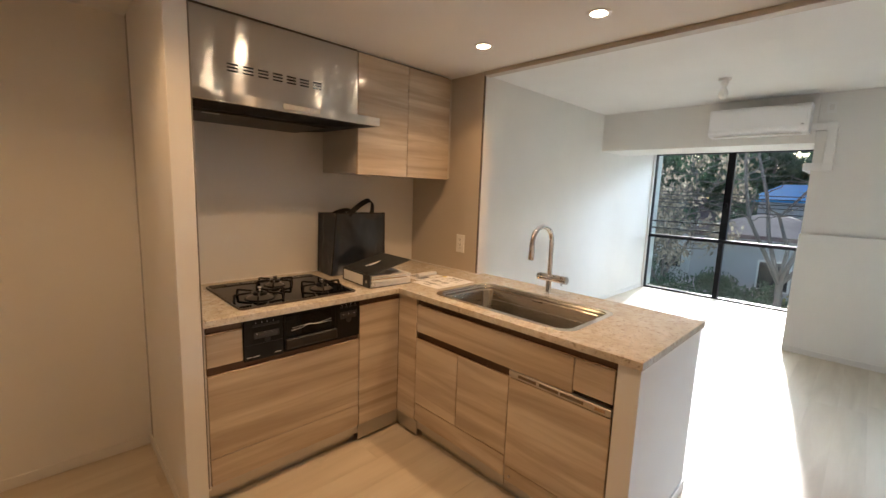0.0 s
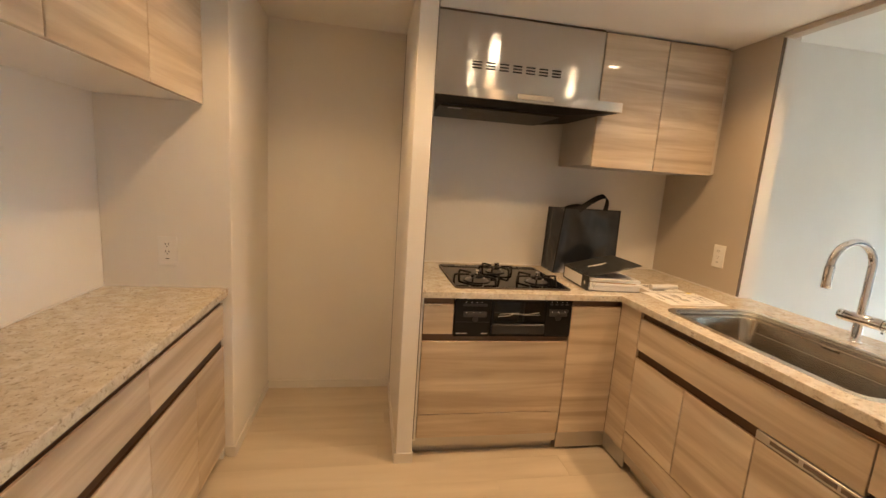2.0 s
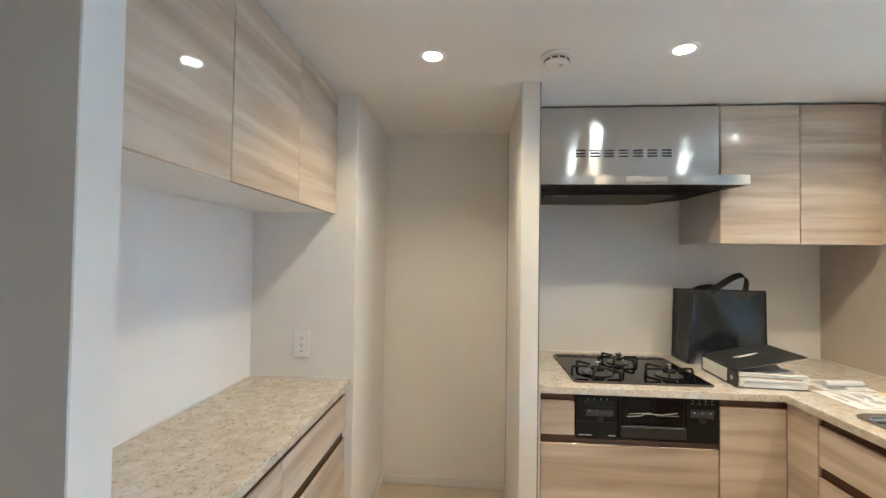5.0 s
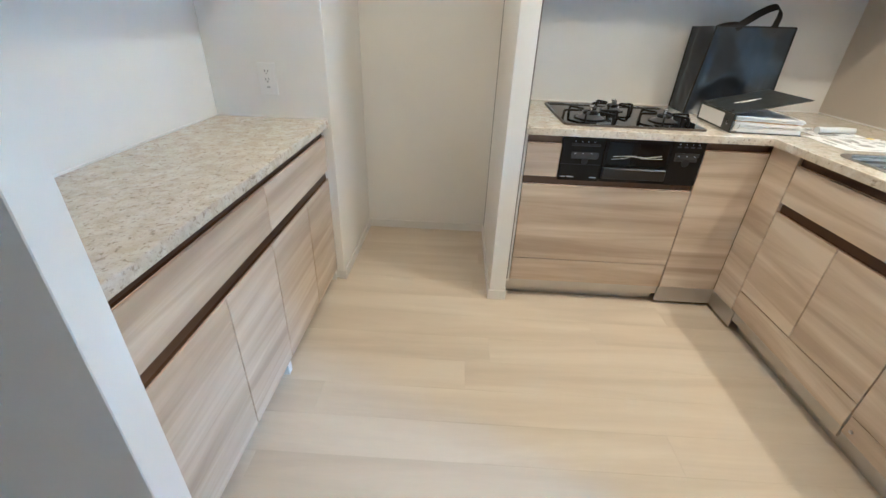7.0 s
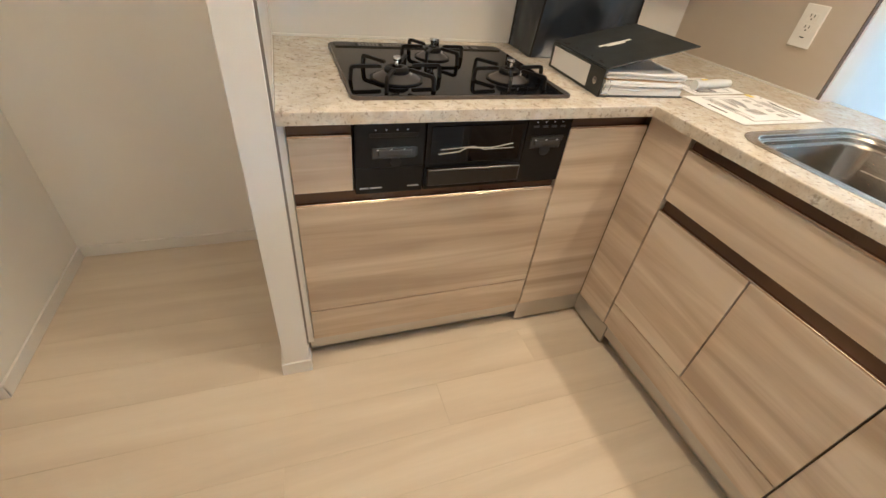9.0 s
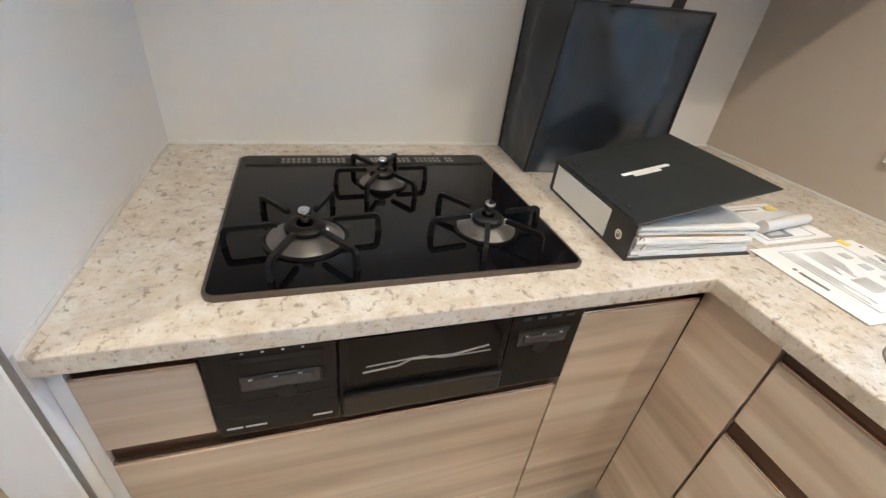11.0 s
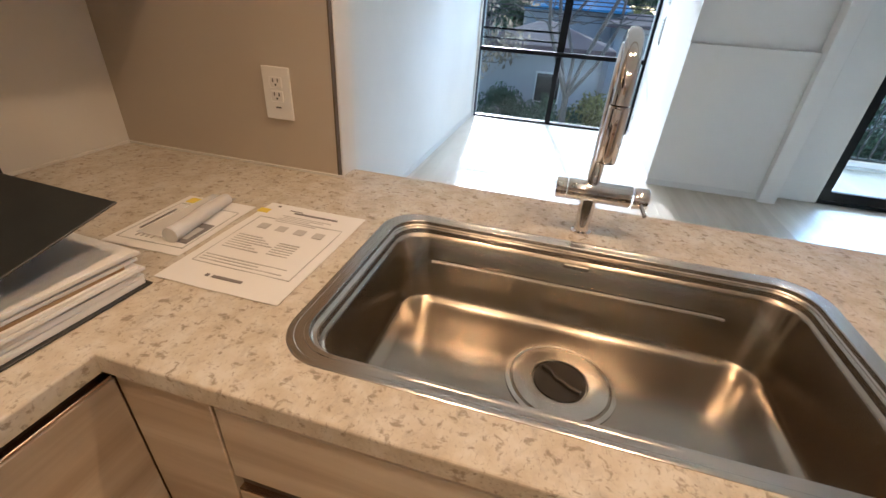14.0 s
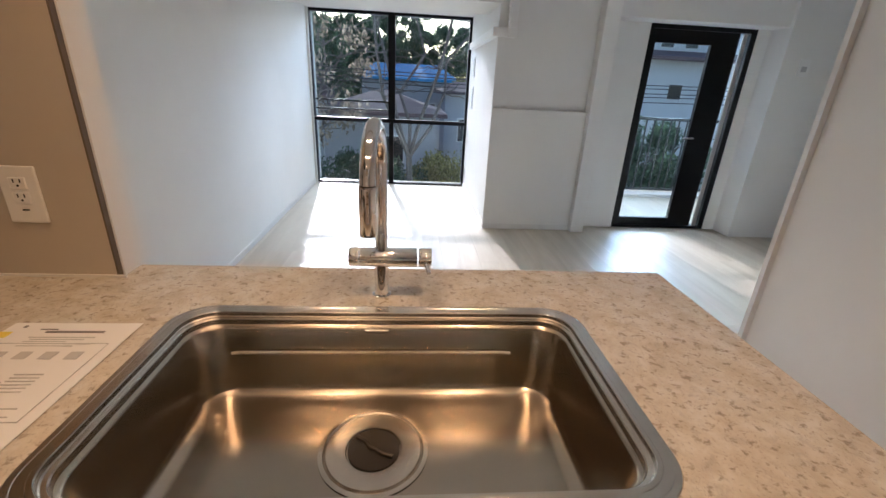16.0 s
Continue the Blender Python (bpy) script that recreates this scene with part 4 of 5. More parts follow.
part("ring", bm_tube([(0.02, 0.012, 0.006), (0.012, 0.006, 0.03), (0.02, 0.004, 0.05), (0.035, 0.006, 0.03), (0.03, 0.01, 0.008)], 0.002, 8), CHROME, binder, "steel binder ring", True)
part("ring_base", bm_box(0.004, 0.03, 0.002, 0.02, 0.003, 0.010, 0.002), CHROME, binder)

# ---- loose papers ----
leaflet = thing("printed_sheet", "white printed instruction sheet lying on the worktop", "paper")
leaflet.matrix_world = pose(1.857, 2.19, 0.8508, 0, 0, -90)


def sheet_bm(w, h, lift=0.0015, seed=0.0):
    bm = bmesh.new()
    g = [[bm.verts.new((w * i / 10, h * j / 10, 0.0004 + lift * (0.5 + noise.noise(Vector((i * 0.35 + seed, j * 0.3, seed)))))) for i in range(11)] for j in range(11)]
    for j in range(10):
        for i in range(10):
            bm.faces.new((g[j][i], g[j][i + 1], g[j + 1][i + 1], g[j + 1][i]))
    out = bmesh.ops.extrude_face_region(bm, geom=bm.faces[:])
    bmesh.ops.translate(bm, verts=[v for v in out["geom"] if isinstance(v, bmesh.types.BMVert)], vec=(0, 0, 0.0005))
    bmesh.ops.recalc_face_normals(bm, faces=bm.faces[:])
    return bm


def bars(rows, z=0.0029):
    return joined(*[bm_box(x, x + w, y, y + h, z - 0.0014, z) for x, y, w, h in rows])


part("sheet", sheet_bm(0.225, 0.312), PAPER, leaflet)
part("heading", bars([(0.075, 0.278, 0.10, 0.0055), (0.06, 0.288, 0.03, 0.002)]), INK, leaflet, "illegible dark heading bar")
for x, y, w, h in [(0.06 + 0.006 * (k % 2), 0.262 - k * 0.0065, 0.11 - 0.02 * (k % 3), 0.0018) for k in range(5)] + [(0.03, 0.165 - k * 0.008, 0.05 + 0.012 * (k * 5 % 4), 0.0022) for k in range(7)] + [(0.12, 0.16 - k * 0.008, 0.042 + 0.008 * (k * 3 % 3), 0.0016) for k in range(6)] + [(0.025, 0.085 - k * 0.008, 0.16 - 0.05 * (k % 2), 0.0018) for k in range(3)]:
    part("text_line", bars([(x, y, w, h)]), INK_PALE, leaflet, "illegible grey text line")
part("outline", bars([(0.018, 0.06, 0.0009, 0.185), (0.205, 0.06, 0.0009, 0.185), (0.018, 0.06, 0.188, 0.0009), (0.018, 0.244, 0.188, 0.0009)]), INK_PALE, leaflet, "thin printed border")
for k in range(4):
    part("code_square", bars([(0.042 + 0.04 * k, 0.2, 0.02, 0.02)]), INK_PALE, leaflet, "grey printed square")
for row in [(0.085, 0.028, 0.055, 0.006), (0.072, 0.0285, 0.006, 0.006), (0.025, 0.295, 0.006, 0.006)]:
    part("footer_mark", bars([row]), INK, leaflet, "illegible footer mark")
part("sticker", bars([(-0.004, 0.262, 0.024, 0.018)], 0.003), YELLOW, leaflet, "yellow sticker")

folder = thing("printed_leaflet", "white leaflet with rounded outline under a clear sleeve", "paper")
folder.matrix_world = pose(1.913, 2.366, 0.8506, 0, 0, -88)
part("sheet", sheet_bm(0.165, 0.218, 0.001, 3.0), PAPER, folder)
part("outline", bars([(0.012, 0.022, 0.001, 0.155), (0.152, 0.022, 0.001, 0.155), (0.012, 0.022, 0.14, 0.001), (0.012, 0.177, 0.14, 0.001)]), INK_PALE, folder, "thin printed border")
part("heading", bars([(0.024, 0.06, 0.004, 0.09)]), INK, folder, "illegible dark heading bar")
part("picture", bars([(0.116, 0.038, 0.03, 0.075)], 0.0028), INK, folder, "small dark printed picture")
part("picture_mark", bars([(0.123, 0.05, 0.015, 0.045)], 0.0034), INK_PALE, folder)
for k in range(4):
    part("text_line", bars([(0.04 + 0.011 * k, 0.035, 0.003, 0.05 - 0.008 * (k % 2))]), INK_PALE, folder, "illegible text line")
part("sticker", bars([(0.016, 0.186, 0.022, 0.022)], 0.003), YELLOW, folder, "yellow sticker")
sleeve_roll = thing("clear_film_roll", "rolled clear plastic sleeve lying on the leaflets", "plastic sleeve")
roll_bm = bm_tube([(1.95, 2.246, 0.867), (2.0, 2.253, 0.866), (2.06, 2.262, 0.867), (2.125, 2.27, 0.865)], 0.014, 14, [0.0148, 0.0135, 0.0142, 0.012])
part("film", roll_bm, FILM, sleeve_roll, "rolled white film", True)
part("film_tail", bm_box(1.955, 2.15, 2.268, 2.33, 0.8556, 0.8562), CLEAR, sleeve_roll)

# ---- living room fittings ----
LEAF_A = mat("leaf_green", (0.085, 0.15, 0.085), 0.5)
LEAF_B = mat("leaf_yellow", (0.32, 0.30, 0.11), 0.6)
LEAF_C = mat("leaf_dry", (0.42, 0.35, 0.26), 0.65)
for lm in (LEAF_A, LEAF_B, LEAF_C):
    n = Nodes(lm)
    geo = n.add("ShaderNodeNewGeometry")
    base = tuple(lm.node_tree.nodes["Principled BSDF"].inputs["Base Color"].default_value)[:3]
    n.colour(n.ramp(geo.outputs["Random Per Island"], [(0.0, tuple(c * 0.5 for c in base)), (0.55, base), (1.0, tuple(min(1, c * 1.7) for c in base))]))
    thin, blend, out = n.add("ShaderNodeBsdfTranslucent"), n.add("ShaderNodeMixShader"), lm.node_tree.nodes["Material Output"]
    n.link(n.b.inputs["Base Color"].links[0].from_socket, thin.inputs["Color"])
    blend.inputs[0].default_value = 0.5
    n.link(n.b.outputs[0], blend.inputs[1])
    n.link(thin.outputs[0], blend.inputs[2])
    n.link(blend.outputs[0], out.inputs["Surface"])
BARK = speckled("grey_bark", (0.2, 0.175, 0.155), 0.85, 60, 0.6)
SOIL = plaster("pale_garden_gravel", (0.40, 0.385, 0.34), 8, 0.6)
HOUSE_WHITE = plaster("white_render", (0.8, 0.8, 0.79), 60, 0.3)
HOUSE_GREY = plaster("grey_render", (0.52, 0.53, 0.55), 60, 0.3)
ROOF = speckled("grey_roof", (0.18, 0.12, 0.125), 0.6, 30, 0.3)
TARP = speckled("blue_tarp", (0.03, 0.34, 0.68), 0.45, 8, 0.6)
WIRE = mat("cable", (0.05, 0.05, 0.055), 0.5)
RAIL_GREEN = speckled("dark_green_rail", (0.016, 0.026, 0.025), 0.4, 200, 0.05)
CONCRETE = plaster("balcony_concrete", (0.5, 0.5, 0.5), 120, 0.4)
DARK_WIN = mat("dark_window", (0.03, 0.035, 0.04), 0.08)

win = tagged(new("window_1"), "tall black aluminium window with crossbar and two panes across", "window", kind="structure")
WF = joined(bm_box(7.15, 7.23, 2.705, 2.738, 0.002, WTOP - 0.001), bm_box(7.15, 7.23, 0.747, 0.775, 0.002, WTOP - 0.001), bm_box(7.15, 7.23, 0.775, 2.705, WTOP - 0.03, WTOP - 0.001), bm_box(7.15, 7.23, 0.775, 2.705, 0.002, 0.022))
part("window_frame", WF, BLACK_FRAME, win)
part("crossbar", bm_box(7.145, 7.225, 0.776, 2.704, 0.805, 0.853, 0.002), BLACK_FRAME, win)
part("mullion", bm_box(7.142, 7.222, 1.705, 1.765, 0.023, 0.804, 0.002), BLACK_FRAME, win)
part("meeting_stile", bm_box(7.140, 7.222, 1.685, 1.772, 0.854, WTOP - 0.031, 0.002), BLACK_FRAME, win)
part("guard_bar", bm_box(7.235, 7.255, 1.773, 2.704, 1.045, 1.068, 0.002), BLACK_FRAME, win)
part("guard_bar", bm_box(7.235, 7.255, 1.773, 2.704, 0.94, 0.962, 0.002), BLACK_FRAME, win)
part("latch", bm_box(7.128, 7.141, 1.715, 1.745, 1.30, 1.37, 0.004), BLACK_FRAME, win)
for y0, y1, z0, z1, x in [(0.777, 1.704, 0.024, 0.804, 7.185), (1.766, 2.703, 0.024, 0.804, 7.185), (0.777, 1.684, 0.855, WTOP - 0.033, 7.175), (1.773, 2.703, 0.855, WTOP - 0.033, 7.2)]:
    p = part("pane", bm_box(x, x + 0.005, y0, y1, z0, z1), GLASS, win)
    p.visible_shadow = False
structure("window_casing", joined(bm_box(7.10, 7.149, 2.715, 2.7395, 0.0, WTOP - 0.001)), TRIM, "white casing beside the window", "trim")

door = tagged(new("door_1"), "black framed glass balcony door, closed", "door", kind="structure")
DX = 5.475
part("door_frame", joined(bm_box(DX, DX + 0.08, -0.665, -0.632, 0.002, 1.898), bm_box(DX, DX + 0.08, -1.638, -1.585, 0.002, 1.898), bm_box(DX, DX + 0.08, -1.585, -0.665, 1.862, 1.898), bm_box(DX, DX + 0.08, -1.585, -0.665, 0.002, 0.03)), BLACK_FRAME, door)
leaf = part("door_leaf", joined(bm_box(DX + 0.01, DX + 0.05, -0.705, -0.667, 0.032, 1.86), bm_box(DX + 0.01, DX + 0.05, -1.49, -1.238, 0.032, 1.86), bm_box(DX + 0.01, DX + 0.05, -1.238, -0.705, 1.75, 1.86), bm_box(DX + 0.01, DX + 0.05, -1.238, -0.705, 0.032, 0.108)), BLACK_FRAME, door)
part("door_handle", bm_tube([(DX + 0.008, -1.265, 0.93), (DX - 0.03, -1.265, 0.93), (DX - 0.035, -1.26, 0.93), (DX - 0.035, -1.16, 0.93)], 0.008, 10), TOE, leaf, "satin metal lever handle", True)
p = part("pane", bm_box(DX + 0.028, DX + 0.033, -1.237, -0.706, 0.109, 1.749), GLASS, leaf)
p.visible_shadow = False
p = part("side_pane", bm_box(DX + 0.04, DX + 0.045, -1.584, -1.492, 0.031, 1.861), GLASS, door)
p.visible_shadow = False
part("screen_edge", bm_box(DX + 0.005, DX + 0.02, -1.56, -1.52, 0.031, 1.861, 0.002), TOE, door, "pale grey roll screen edge")

AC_WHITE = speckled("bright_white_plastic", (0.92, 0.92, 0.915), 0.3, 200, 0.02)
ac = thing("air_conditioner", "white wall-mounted air conditioner on the soffit", "air conditioner")
ab = bm_box(5.13, BEAM - 0.002, 0.782, 1.545, 2.03, 2.285)
fe = [e for e in ab.edges if all(v.co.x < 5.2 for v in e.verts) and abs(e.verts[0].co.y - e.verts[1].co.y) > 0.5]
bmesh.ops.bevel(ab, geom=fe, offset=0.045, segments=6, affect="EDGES", profile=0.5)
part("body", ab, AC_WHITE, ac, smooth=True)
part("front_panel", bm_box(5.124, 5.131, 0.80, 1.527, 2.085, 2.235, 0.002), AC_WHITE, ac)
part("louvre", bm_box(5.15, 5.24, 0.83, 1.50, 2.022, 2.0305, 0.002), TRIM, ac)
part("indicator", bm_box(5.1225, 5.1245, 0.815, 0.835, 2.095, 2.105), INK_PALE, ac)
duct = thing("pipe_cover", "white plastic pipe cover running down the wall", "pipe cover")
part("channel", bm_box(5.325, 5.384, 0.60, 0.781, 2.06, 2.125, 0.004, 2), WHITE_PLASTIC, duct)
part("channel", bm_box(5.325, 5.384, 0.60, 0.668, 1.705, 2.059, 0.004, 2), WHITE_PLASTIC, duct)
part("channel", bm_box(5.325, 5.384, 0.669, 0.80, 1.705, 1.772, 0.004, 2), WHITE_PLASTIC, duct)
part("elbow", bm_box(5.321, 5.384, 0.597, 0.672, 2.052, 2.13, 0.006, 2), WHITE_PLASTIC, duct)
part("elbow", bm_box(5.321, 5.384, 0.597, 0.672, 1.70, 1.778, 0.006, 2), WHITE_PLASTIC, duct)
part("wall_run", bm_box(5.386, 6.9, 0.7455, 0.80, 1.705, 1.772, 0.004, 2), WHITE_PLASTIC, duct)
pl = thing("wall_plate", "small white blank socket plate high on the wall", "outlet")
part("plate", bm_box(5.376, 5.3845, 0.63, 0.70, 2.21, 2.31, 0.003, 2), WHITE_PLASTIC, pl)
part("socket_face", bm_box(5.373, 5.377, 0.65, 0.68, 2.235, 2.285, 0.002), TRIM, pl)
for z0, z1 in [(1.40, 1.62), (1.04, 1.30)]:
    sl = thing("wall_vent", "narrow pale grey vent plate on the bay wall", "wall vent", "bay wall plates")
    part("plate", bm_box(6.69, 6.80, 0.7455, 0.752, z0, z1, 0.002), WHITE_PLASTIC, sl)
    for k in range(8):
        part("slat", bm_box(6.70, 6.79, 0.752, 0.756, z0 + 0.015 + k * (z1 - z0 - 0.03) / 8, z0 + 0.015 + (k + 0.6) * (z1 - z0 - 0.03) / 8), TOE, sl)
iv = thing("intercom_panel", "small white wall control panel", "control panel")
part("plate", bm_box(5.228, 5.2395, -2.02, -1.92, 1.52, 1.66, 0.003, 2), WHITE_PLASTIC, iv)
part("screen", bm_box(5.2255, 5.2285, -1.995, -1.945, 1.555, 1.60, 0.001), INK_PALE, iv, "small grey display")

bulb = thing("ceiling_bulb", "bare white bulb in a ceiling socket, unlit", "light bulb")
part("rose", bm_round([(0, LC - 0.001), (0.045, LC - 0.001), (0.045, LC - 0.018), (0.03, LC - 0.026), (0.02, LC - 0.06), (0.0, LC - 0.06)], 28, (4.35, 1.27, 0)), WHITE_PLASTIC, bulb, smooth=True)
part("glass_globe", bm_round([(0, LC - 0.165), (0.018, LC - 0.162), (0.032, LC - 0.146), (0.035, LC - 0.125), (0.028, LC - 0.098), (0.015, LC - 0.078), (0.013, LC - 0.058), (0, LC - 0.058)], 28, (4.35, 1.27, 0)), WHITE_PLASTIC, bulb, smooth=True)

# ---- balcony ----
structure("balcony_floor", bm_box(5.6, 7.05, -3.4, 0.54, -0.2, -0.06), CONCRETE, "pale concrete balcony floor", "balcony")
structure("balcony_kerb", bm_box(6.86, 7.05, -3.4, 0.54, -0.06, 0.03), CONCRETE, "low pale kerb under the railing", "kerb")
railing = thing("balcony_railing", "dark green metal balcony railing with vertical bars", "railing")
part("handrail", bm_box(6.92, 6.98, -3.4, 0.54, 1.0, 1.035, 0.004), RAIL_GREEN, railing)
part("bottom_rail", bm_box(6.935, 6.965, -3.4, 0.54, 0.075, 0.105, 0.003), RAIL_GREEN, railing)
for k in range(5):
    part("post", bm_box(6.925, 6.975, -3.35 + k * 0.95, -3.3 + k * 0.95, 0.03, 1.0), RAIL_GREEN, railing)
slat_me = None
for k in range(34):
    if slat_me is None:
        sob = part("slat", bm_box(6.942, 6.958, -0.008, 0.008, 0.105, 1.0), RAIL_GREEN, railing)
        slat_me = sob.data
    else:
        sob = new("slat", slat_me)
        sob.parent = railing
    sob.location = (0, -3.28 + k * 0.112, 0)

# ---- outdoors ----
structure("ground", bm_box(7.6, 400, -200, 200, -3.3, -3.0), SOIL, "pale gravel garden ground below the flat", "ground")
structure("facade_below", bm_box(5.6, 7.5, -3.6, 3.1, -3.0, -0.21), HOUSE_WHITE, "pale outer wall under the flat", "wall")


def leaves(rng, blobs, count, size):
    """Many small leaf blades in and round uneven clumps."""
    verts, faces = [], []
    for _ in range(count):
        c, r = rng.choice(blobs)
        d = Vector((rng.gauss(0, 1), rng.gauss(0, 1), rng.gauss(0, 0.8)))
        p = Vector(c) + d.normalized() * r * rng.random() ** 0.5
        q = Euler((rng.uniform(0, 6.3), rng.uniform(0, 6.3), rng.uniform(0, 6.3))).to_matrix()
        s = size * rng.uniform(0.6, 1.5)
        k = len(verts)
        for a, b, e in [(-1, 0, 0), (0, 0.45, 0.12), (1, 0, 0), (0, -0.45, 0.12)]:
            verts.append(p + q @ Vector((a * s, b * s, e * s)))
        faces.append((k, k + 1, k + 2, k + 3))
    me = bpy.data.meshes.new("leaves")
    me.from_pydata(verts, [], faces)
    bm = bmesh.new()
    bm.from_mesh(me)
    bpy.data.meshes.remove(me)
    return bm


def limb(rng, base, tip_p, r0, r1, wob):
    b, t = Vector(base), Vector(tip_p)
    pts = [b.lerp(t, k / 6) + Vector((rng.gauss(0, wob), rng.gauss(0, wob), rng.gauss(0, wob * 0.5))) * (0 if k in (0, 6) else 1) for k in range(7)]
    return pts, bm_tube(pts, r0, 7, [r0 + (r1 - r0) * k / 6 for k in range(7)])


def tree(x, y, z, forks, height, leaf, label, seed, density, size=0.1, twigs=26, girth=1.0):
    rng = random.Random(seed)
    th = thing("tree", label, "tree", "garden trees")
    part("trunk", bm_tube([(x, y, z), (x + 0.03, y - 0.02, z + height * 0.15), (x, y + 0.03, z + height * 0.3)], 0.16, 10, [0.2 * girth, 0.16 * girth, 0.14 * girth]), BARK, th, smooth=True)
    blobs, wood_bm = [], []
    top = (x, y + 0.03, z + height * 0.29)
    for k in range(forks):
        a = 2 * math.pi * k / forks + rng.uniform(-0.3, 0.3)
        spread = height * rng.uniform(0.16, 0.34)
        tip_p = (x + spread * math.cos(a), y + spread * math.sin(a), z + height * rng.uniform(0.72, 0.98))
        pts, bm = limb(rng, top, tip_p, 0.1 * girth, 0.022 * girth, 0.12)
        wood_bm.append(bm)
        for _ in range(twigs // forks):
            s = rng.choice(pts[2:])
            e = s + Vector((rng.gauss(0, 0.7), rng.gauss(0, 0.9), rng.uniform(-0.3, 0.9)))
            wood_bm.append(limb(rng, s, e, 0.016, 0.005, 0.05)[1])
            if rng.random() < density:
                blobs.append((e, rng.uniform(0.25, 0.6)))
    part("limb", joined(*wood_bm), BARK, th, "bare forked limbs and twigs", True)
    if blobs:
        part("crown", leaves(rng, blobs, int(900 * density * len(blobs) ** 0.8), size), leaf, th)
    return th


tree(11.8, 1.5, -3.0, 5, 9.0, LEAF_C, "bare forked garden tree with a few dry leaves", 3, 0.04, 0.04, 110, 0.5)
tree(13.6, 4.5, -3.0, 5, 6.2, LEAF_C, "slender garden tree hung with dry tan leaves", 41, 0.22, 0.07, 120, 0.45)
tree(19.2, 6.4, -3.0, 6, 6.4, LEAF_A, "dark green garden tree", 8, 1.0, 0.07, 80, 0.7)
tree(21.5, 7.4, -3.0, 6, 6.8, LEAF_A, "dark evergreen garden tree", 12, 1.0, 0.08, 80)
tree(22.5, -3.4, -3.0, 6, 6.6, LEAF_B, "garden tree with yellowing leaves", 17, 0.7, 0.06, 50, 0.7)
tree(28.5, -3.2, -3.0, 6, 7.0, LEAF_A, "dark evergreen tree behind the house", 21, 1.0, 0.09, 70)
tree(26.0, 11.0, -3.0, 6, 7.4, LEAF_A, "tall dark evergreen tree", 24, 1.0, 0.1, 80)
tree(30.0, 5.5, -3.0, 7, 7.6, LEAF_A, "tall dark evergreen tree", 27, 1.0, 0.09, 90)
tree(23.0, 8.2, -3.0, 7, 6.8, LEAF_A, "dense evergreen tree beside the blue roof", 31, 1.0, 0.08, 90)
tree(33.0, 4.3, -3.0, 7, 9.0, LEAF_A, "tall dark evergreen tree behind the blue roof", 47, 1.0, 0.1, 110)
tree(31.0, 1.0, -3.0, 7, 7.4, LEAF_A, "dense evergreen tree behind the blue roof", 33, 1.0, 0.09, 90)
tree(15.0, -6.3, -3.0, 5, 2.9, LEAF_A, "small green tree beyond the balcony", 29, 0.9, 0.06, 44)
for k, (x, y, z, r, m, lab) in enumerate([(11.8, 2.5, -1.35, 0.75, LEAF_A, "dense green garden shrub"), (11.6, 0.9, -1.5, 0.7, LEAF_B, "dense yellow-green garden shrub"), (11.5, 3.0, -2.1, 0.9, LEAF_A, "dense green garden shrub"), (12.6, 4.5, -1.35, 1.0, LEAF_A, "dense green garden shrub"), (12.4, 3.5, -1.7, 0.9, LEAF_B, "dense yellow-green garden shrub"), (13.6, 2.2, -1.3, 0.8, LEAF_A, "dense green garden shrub"), (14.2, 3.2, -1.1, 0.8, LEAF_A, "dense green garden shrub"), (13.4, 0.9, -1.1, 0.7, LEAF_B, "dense yellow-green garden shrub"), (12.5, 0.35, -1.9, 0.8, LEAF_B, "dense yellow-green garden shrub"), (14.5, 2.6, -2.2, 0.9, LEAF_A, "dense green garden shrub"), (16.0, 0.0, -1.6, 1.0, LEAF_B, "dense yellow-green garden shrub"),
                                          (12.0, -3.2, -1.8, 1.1, LEAF_A, "green shrub below the balcony"), (13.5, -5.2, -1.6, 1.2, LEAF_A, "green shrub below the balcony"), (17.5, 6.0, -1.6, 1.4, LEAF_A, "dense green garden shrub")]):
    rng = random.Random(50 + k)
    sh = thing("shrub", lab, "shrub", "garden shrubs")
    bl = [(Vector((x + rng.gauss(0, r * 0.5), y + rng.gauss(0, r * 0.5), z + rng.uniform(-0.5, 0.5) * r)), r * rng.uniform(0.35, 0.6)) for _ in range(9)]
    part("stem", joined(*[limb(rng, (x, y, -3.0), b[0], 0.03, 0.012, 0.05)[1] for b in bl]), BARK, sh, smooth=True)
    part("foliage", leaves(rng, bl, 3600, 0.045), m, sh)

for k in range(5):
    cable = thing("overhead_cable", "sagging black overhead cable across the garden", "cable", "overhead cables")
    z = 1.12 + 0.1 * k + 0.02 * (k % 2)
    part("line", bm_tube([(12.0 + 0.15 * k, 14 - j * 3.0, z + 0.02 * (j - 4) ** 2 - 0.05 * j + 0.22) for j in range(11)], 0.011, 6), WIRE, cable)


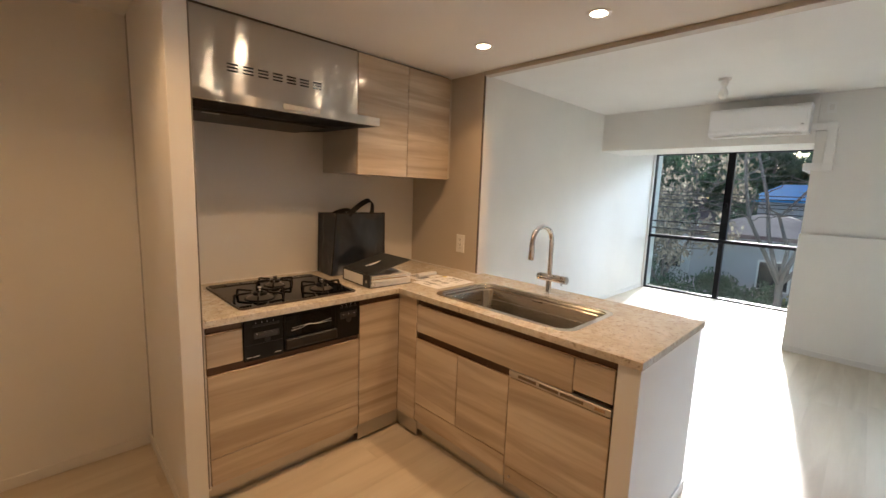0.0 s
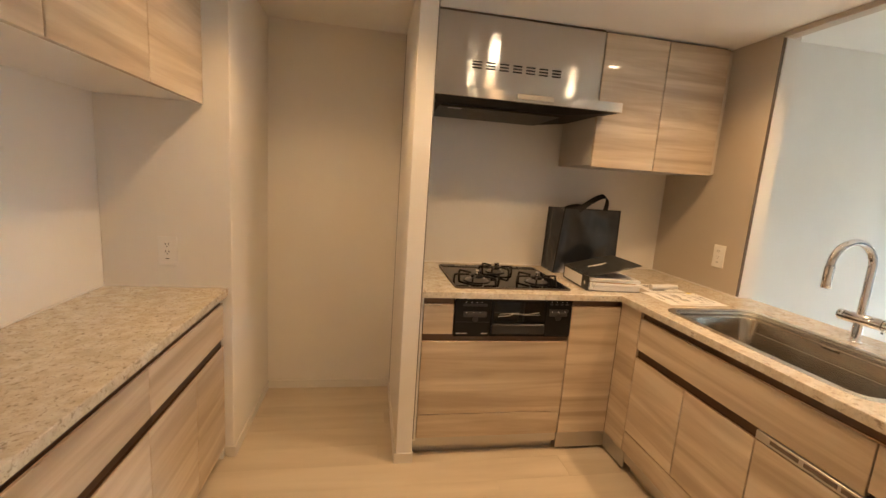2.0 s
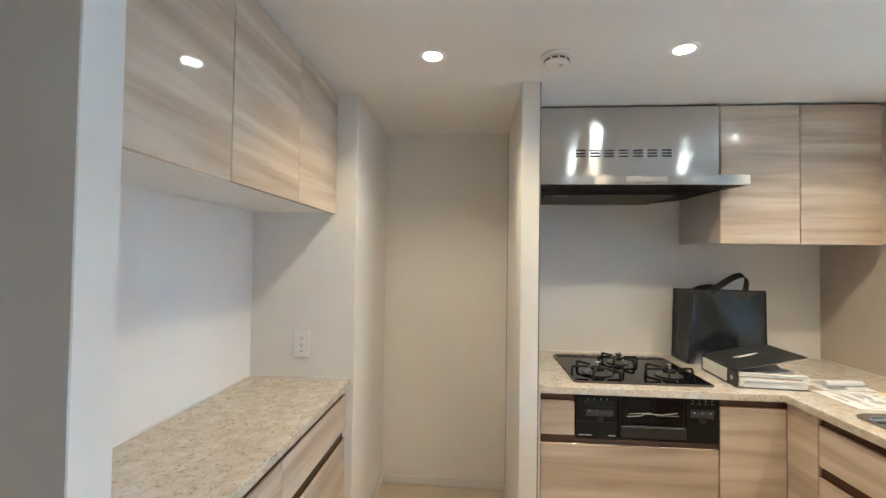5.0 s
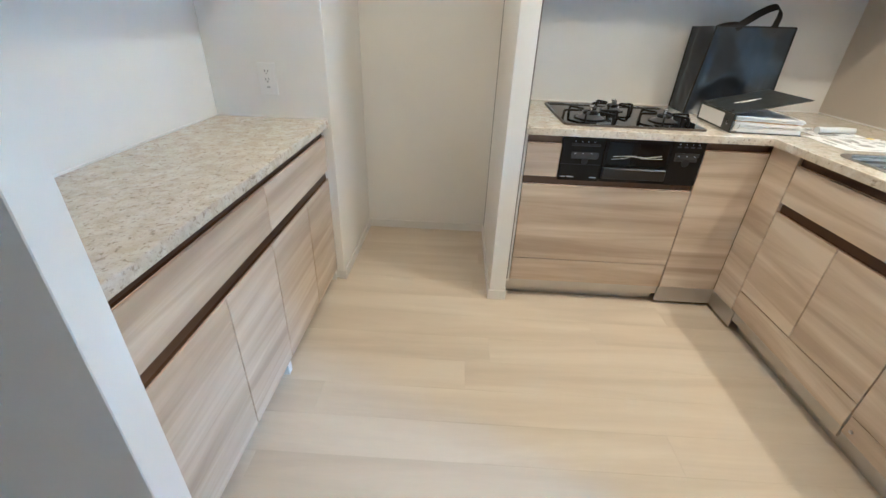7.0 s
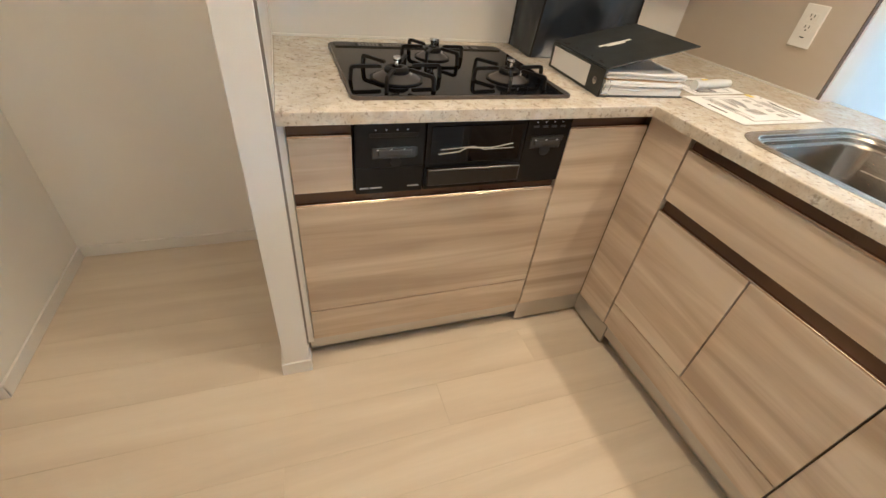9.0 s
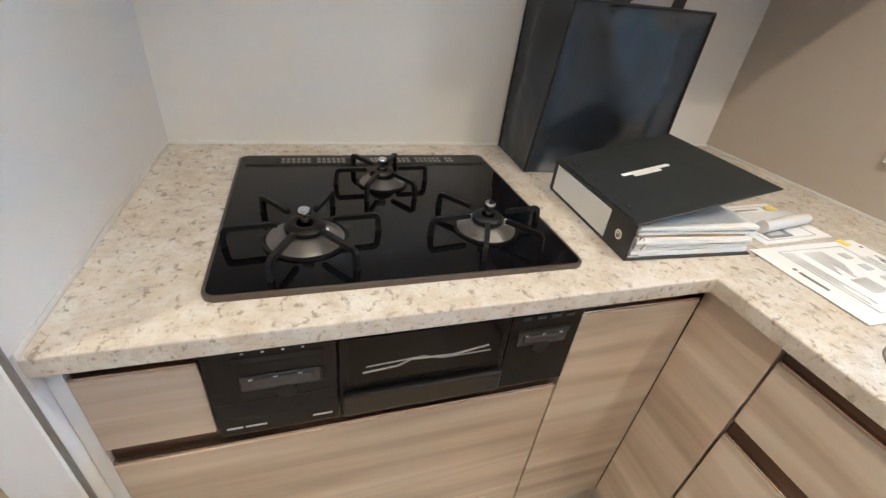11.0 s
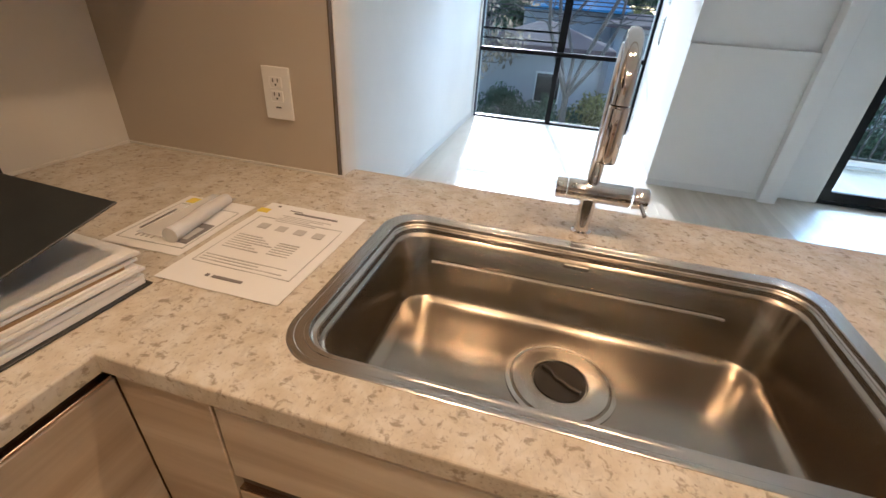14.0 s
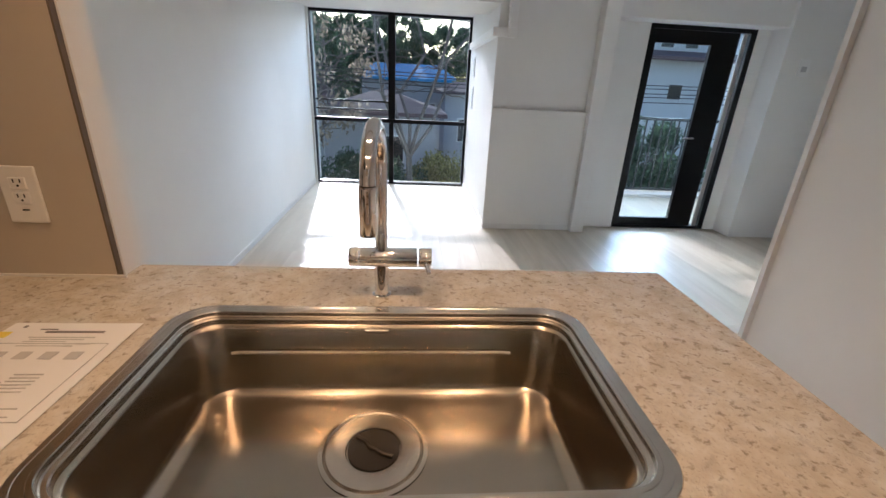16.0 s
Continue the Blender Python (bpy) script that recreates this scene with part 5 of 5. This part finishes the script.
def house(name, label, x0, x1, y0, y1, z0, z1, roof_h, wall_m, roof_m, windows, eave=0.4, hip=0.12):
    h = thing(name, label, "house", "houses beyond the garden")
    w = part("wall", bm_box(x0, x1, y0, y1, z0, z1), wall_m, h)
    bm = bmesh.new()
    a = [bm.verts.new(p) for p in [(x0 - eave, y0 - eave, z1), (x0 - eave, y1 + eave, z1), (x1 + eave, y1 + eave, z1), (x1 + eave, y0 - eave, z1)]]
    b = [bm.verts.new((v.co.x, v.co.y, z1 + 0.12)) for v in a]
    r = [bm.verts.new(((x0 + x1) / 2, y0 + (y1 - y0) * hip, z1 + roof_h)), bm.verts.new(((x0 + x1) / 2, y1 - (y1 - y0) * hip, z1 + roof_h))]
    bm.faces.new(a)
    for k in range(4):
        bm.faces.new((a[k], a[(k + 1) % 4], b[(k + 1) % 4], b[k]))
    bm.faces.new((b[0], b[1], r[1], r[0]))
    bm.faces.new((b[2], b[3], r[0], r[1]))
    bm.faces.new((b[1], b[2], r[1]))
    bm.faces.new((b[3], b[0], r[0]))
    bmesh.ops.recalc_face_normals(bm, faces=bm.faces[:])
    part("roof", bm, roof_m, h)
    for y, z, ww, hh in windows:
        fr = part("window", bm_box(x0 - 0.05, x0 - 0.003, y - ww / 2, y + ww / 2, z, z + hh, 0.01), WHITE_PLASTIC, h)
        part("pane", bm_box(x0 - 0.06, x0 - 0.051, y - ww / 2 + 0.05, y + ww / 2 - 0.05, z + 0.05, z + hh - 0.05), DARK_WIN, fr)
    return h


house("house", "low house with a sloping grey-brown roof behind the garden", 15.6, 18.4, 0.7, 4.3, -3.0, 0.3, 0.75, HOUSE_GREY, ROOF, [(2.1, -1.2, 0.8, 0.9)], 0.35, 0.45)
house("house", "pale grey house with a low grey roof behind the garden", 20.0, 23.0, -4.6, 0.1, -3.0, 0.95, 0.5, HOUSE_GREY, ROOF, [(-0.9, -1.0, 0.9, 1.0)])
house("house", "house with a bright blue sheeted roof", 24.0, 28.0, -0.4, 4.0, -3.0, 1.4, 0.85, HOUSE_GREY, TARP, [(3.2, -0.6, 1.0, 1.0), (0.8, -0.6, 1.0, 1.0)])
house("house", "pale house with a small window behind the trees", 19.0, 23.0, 5.0, 9.0, -3.0, 0.6, 0.9, HOUSE_WHITE, ROOF, [(5.9, -1.4, 0.9, 0.8), (7.6, -1.2, 0.9, 0.8)])
house("house", "white two-storey house with dark eaves beyond the balcony", 24.0, 31.0, -19.0, -8.6, -3.0, 3.0, 0.9, HOUSE_WHITE, ROOF, [(-12.2, 1.1, 0.8, 0.8), (-10.2, 1.1, 0.8, 0.8), (-14.6, 1.1, 0.8, 0.8), (-12.4, -1.4, 1.3, 1.2)], 0.9)
house("house", "upper storey of the white house with dark windows", 26.0, 31.0, -17.0, -9.0, 3.2, 5.0, 0.9, HOUSE_WHITE, ROOF, [(-11.0, 3.75, 0.8, 1.0), (-12.4, 3.75, 0.8, 1.0), (-13.8, 3.75, 0.8, 1.0)], 0.6)

# ---- floor boards ----
def boards():
    w = 0.15
    rng = random.Random(4)
    y = -3.3
    while y < 3.0:
        x0 = -1.6 if y > -0.16 else 3.05
        x1 = 7.16 if y > 0.745 else 5.34
        if y > 2.72:
            x1 = 2.4
        x = x0 - rng.uniform(0.1, 1.6)
        while x < x1:
            a, b = max(x, x0), min(x + 1.8, x1)
            x += 1.8
            if b - a < 0.03:
                continue
            bm = bm_box(a + 0.0003, b - 0.0003, y + 0.0003, min(y + w, 2.99) - 0.0003, -0.0055, 0.0, 0.0)
            part("board", bm, FLOOR_WOOD, floor)
        y += w


boards()
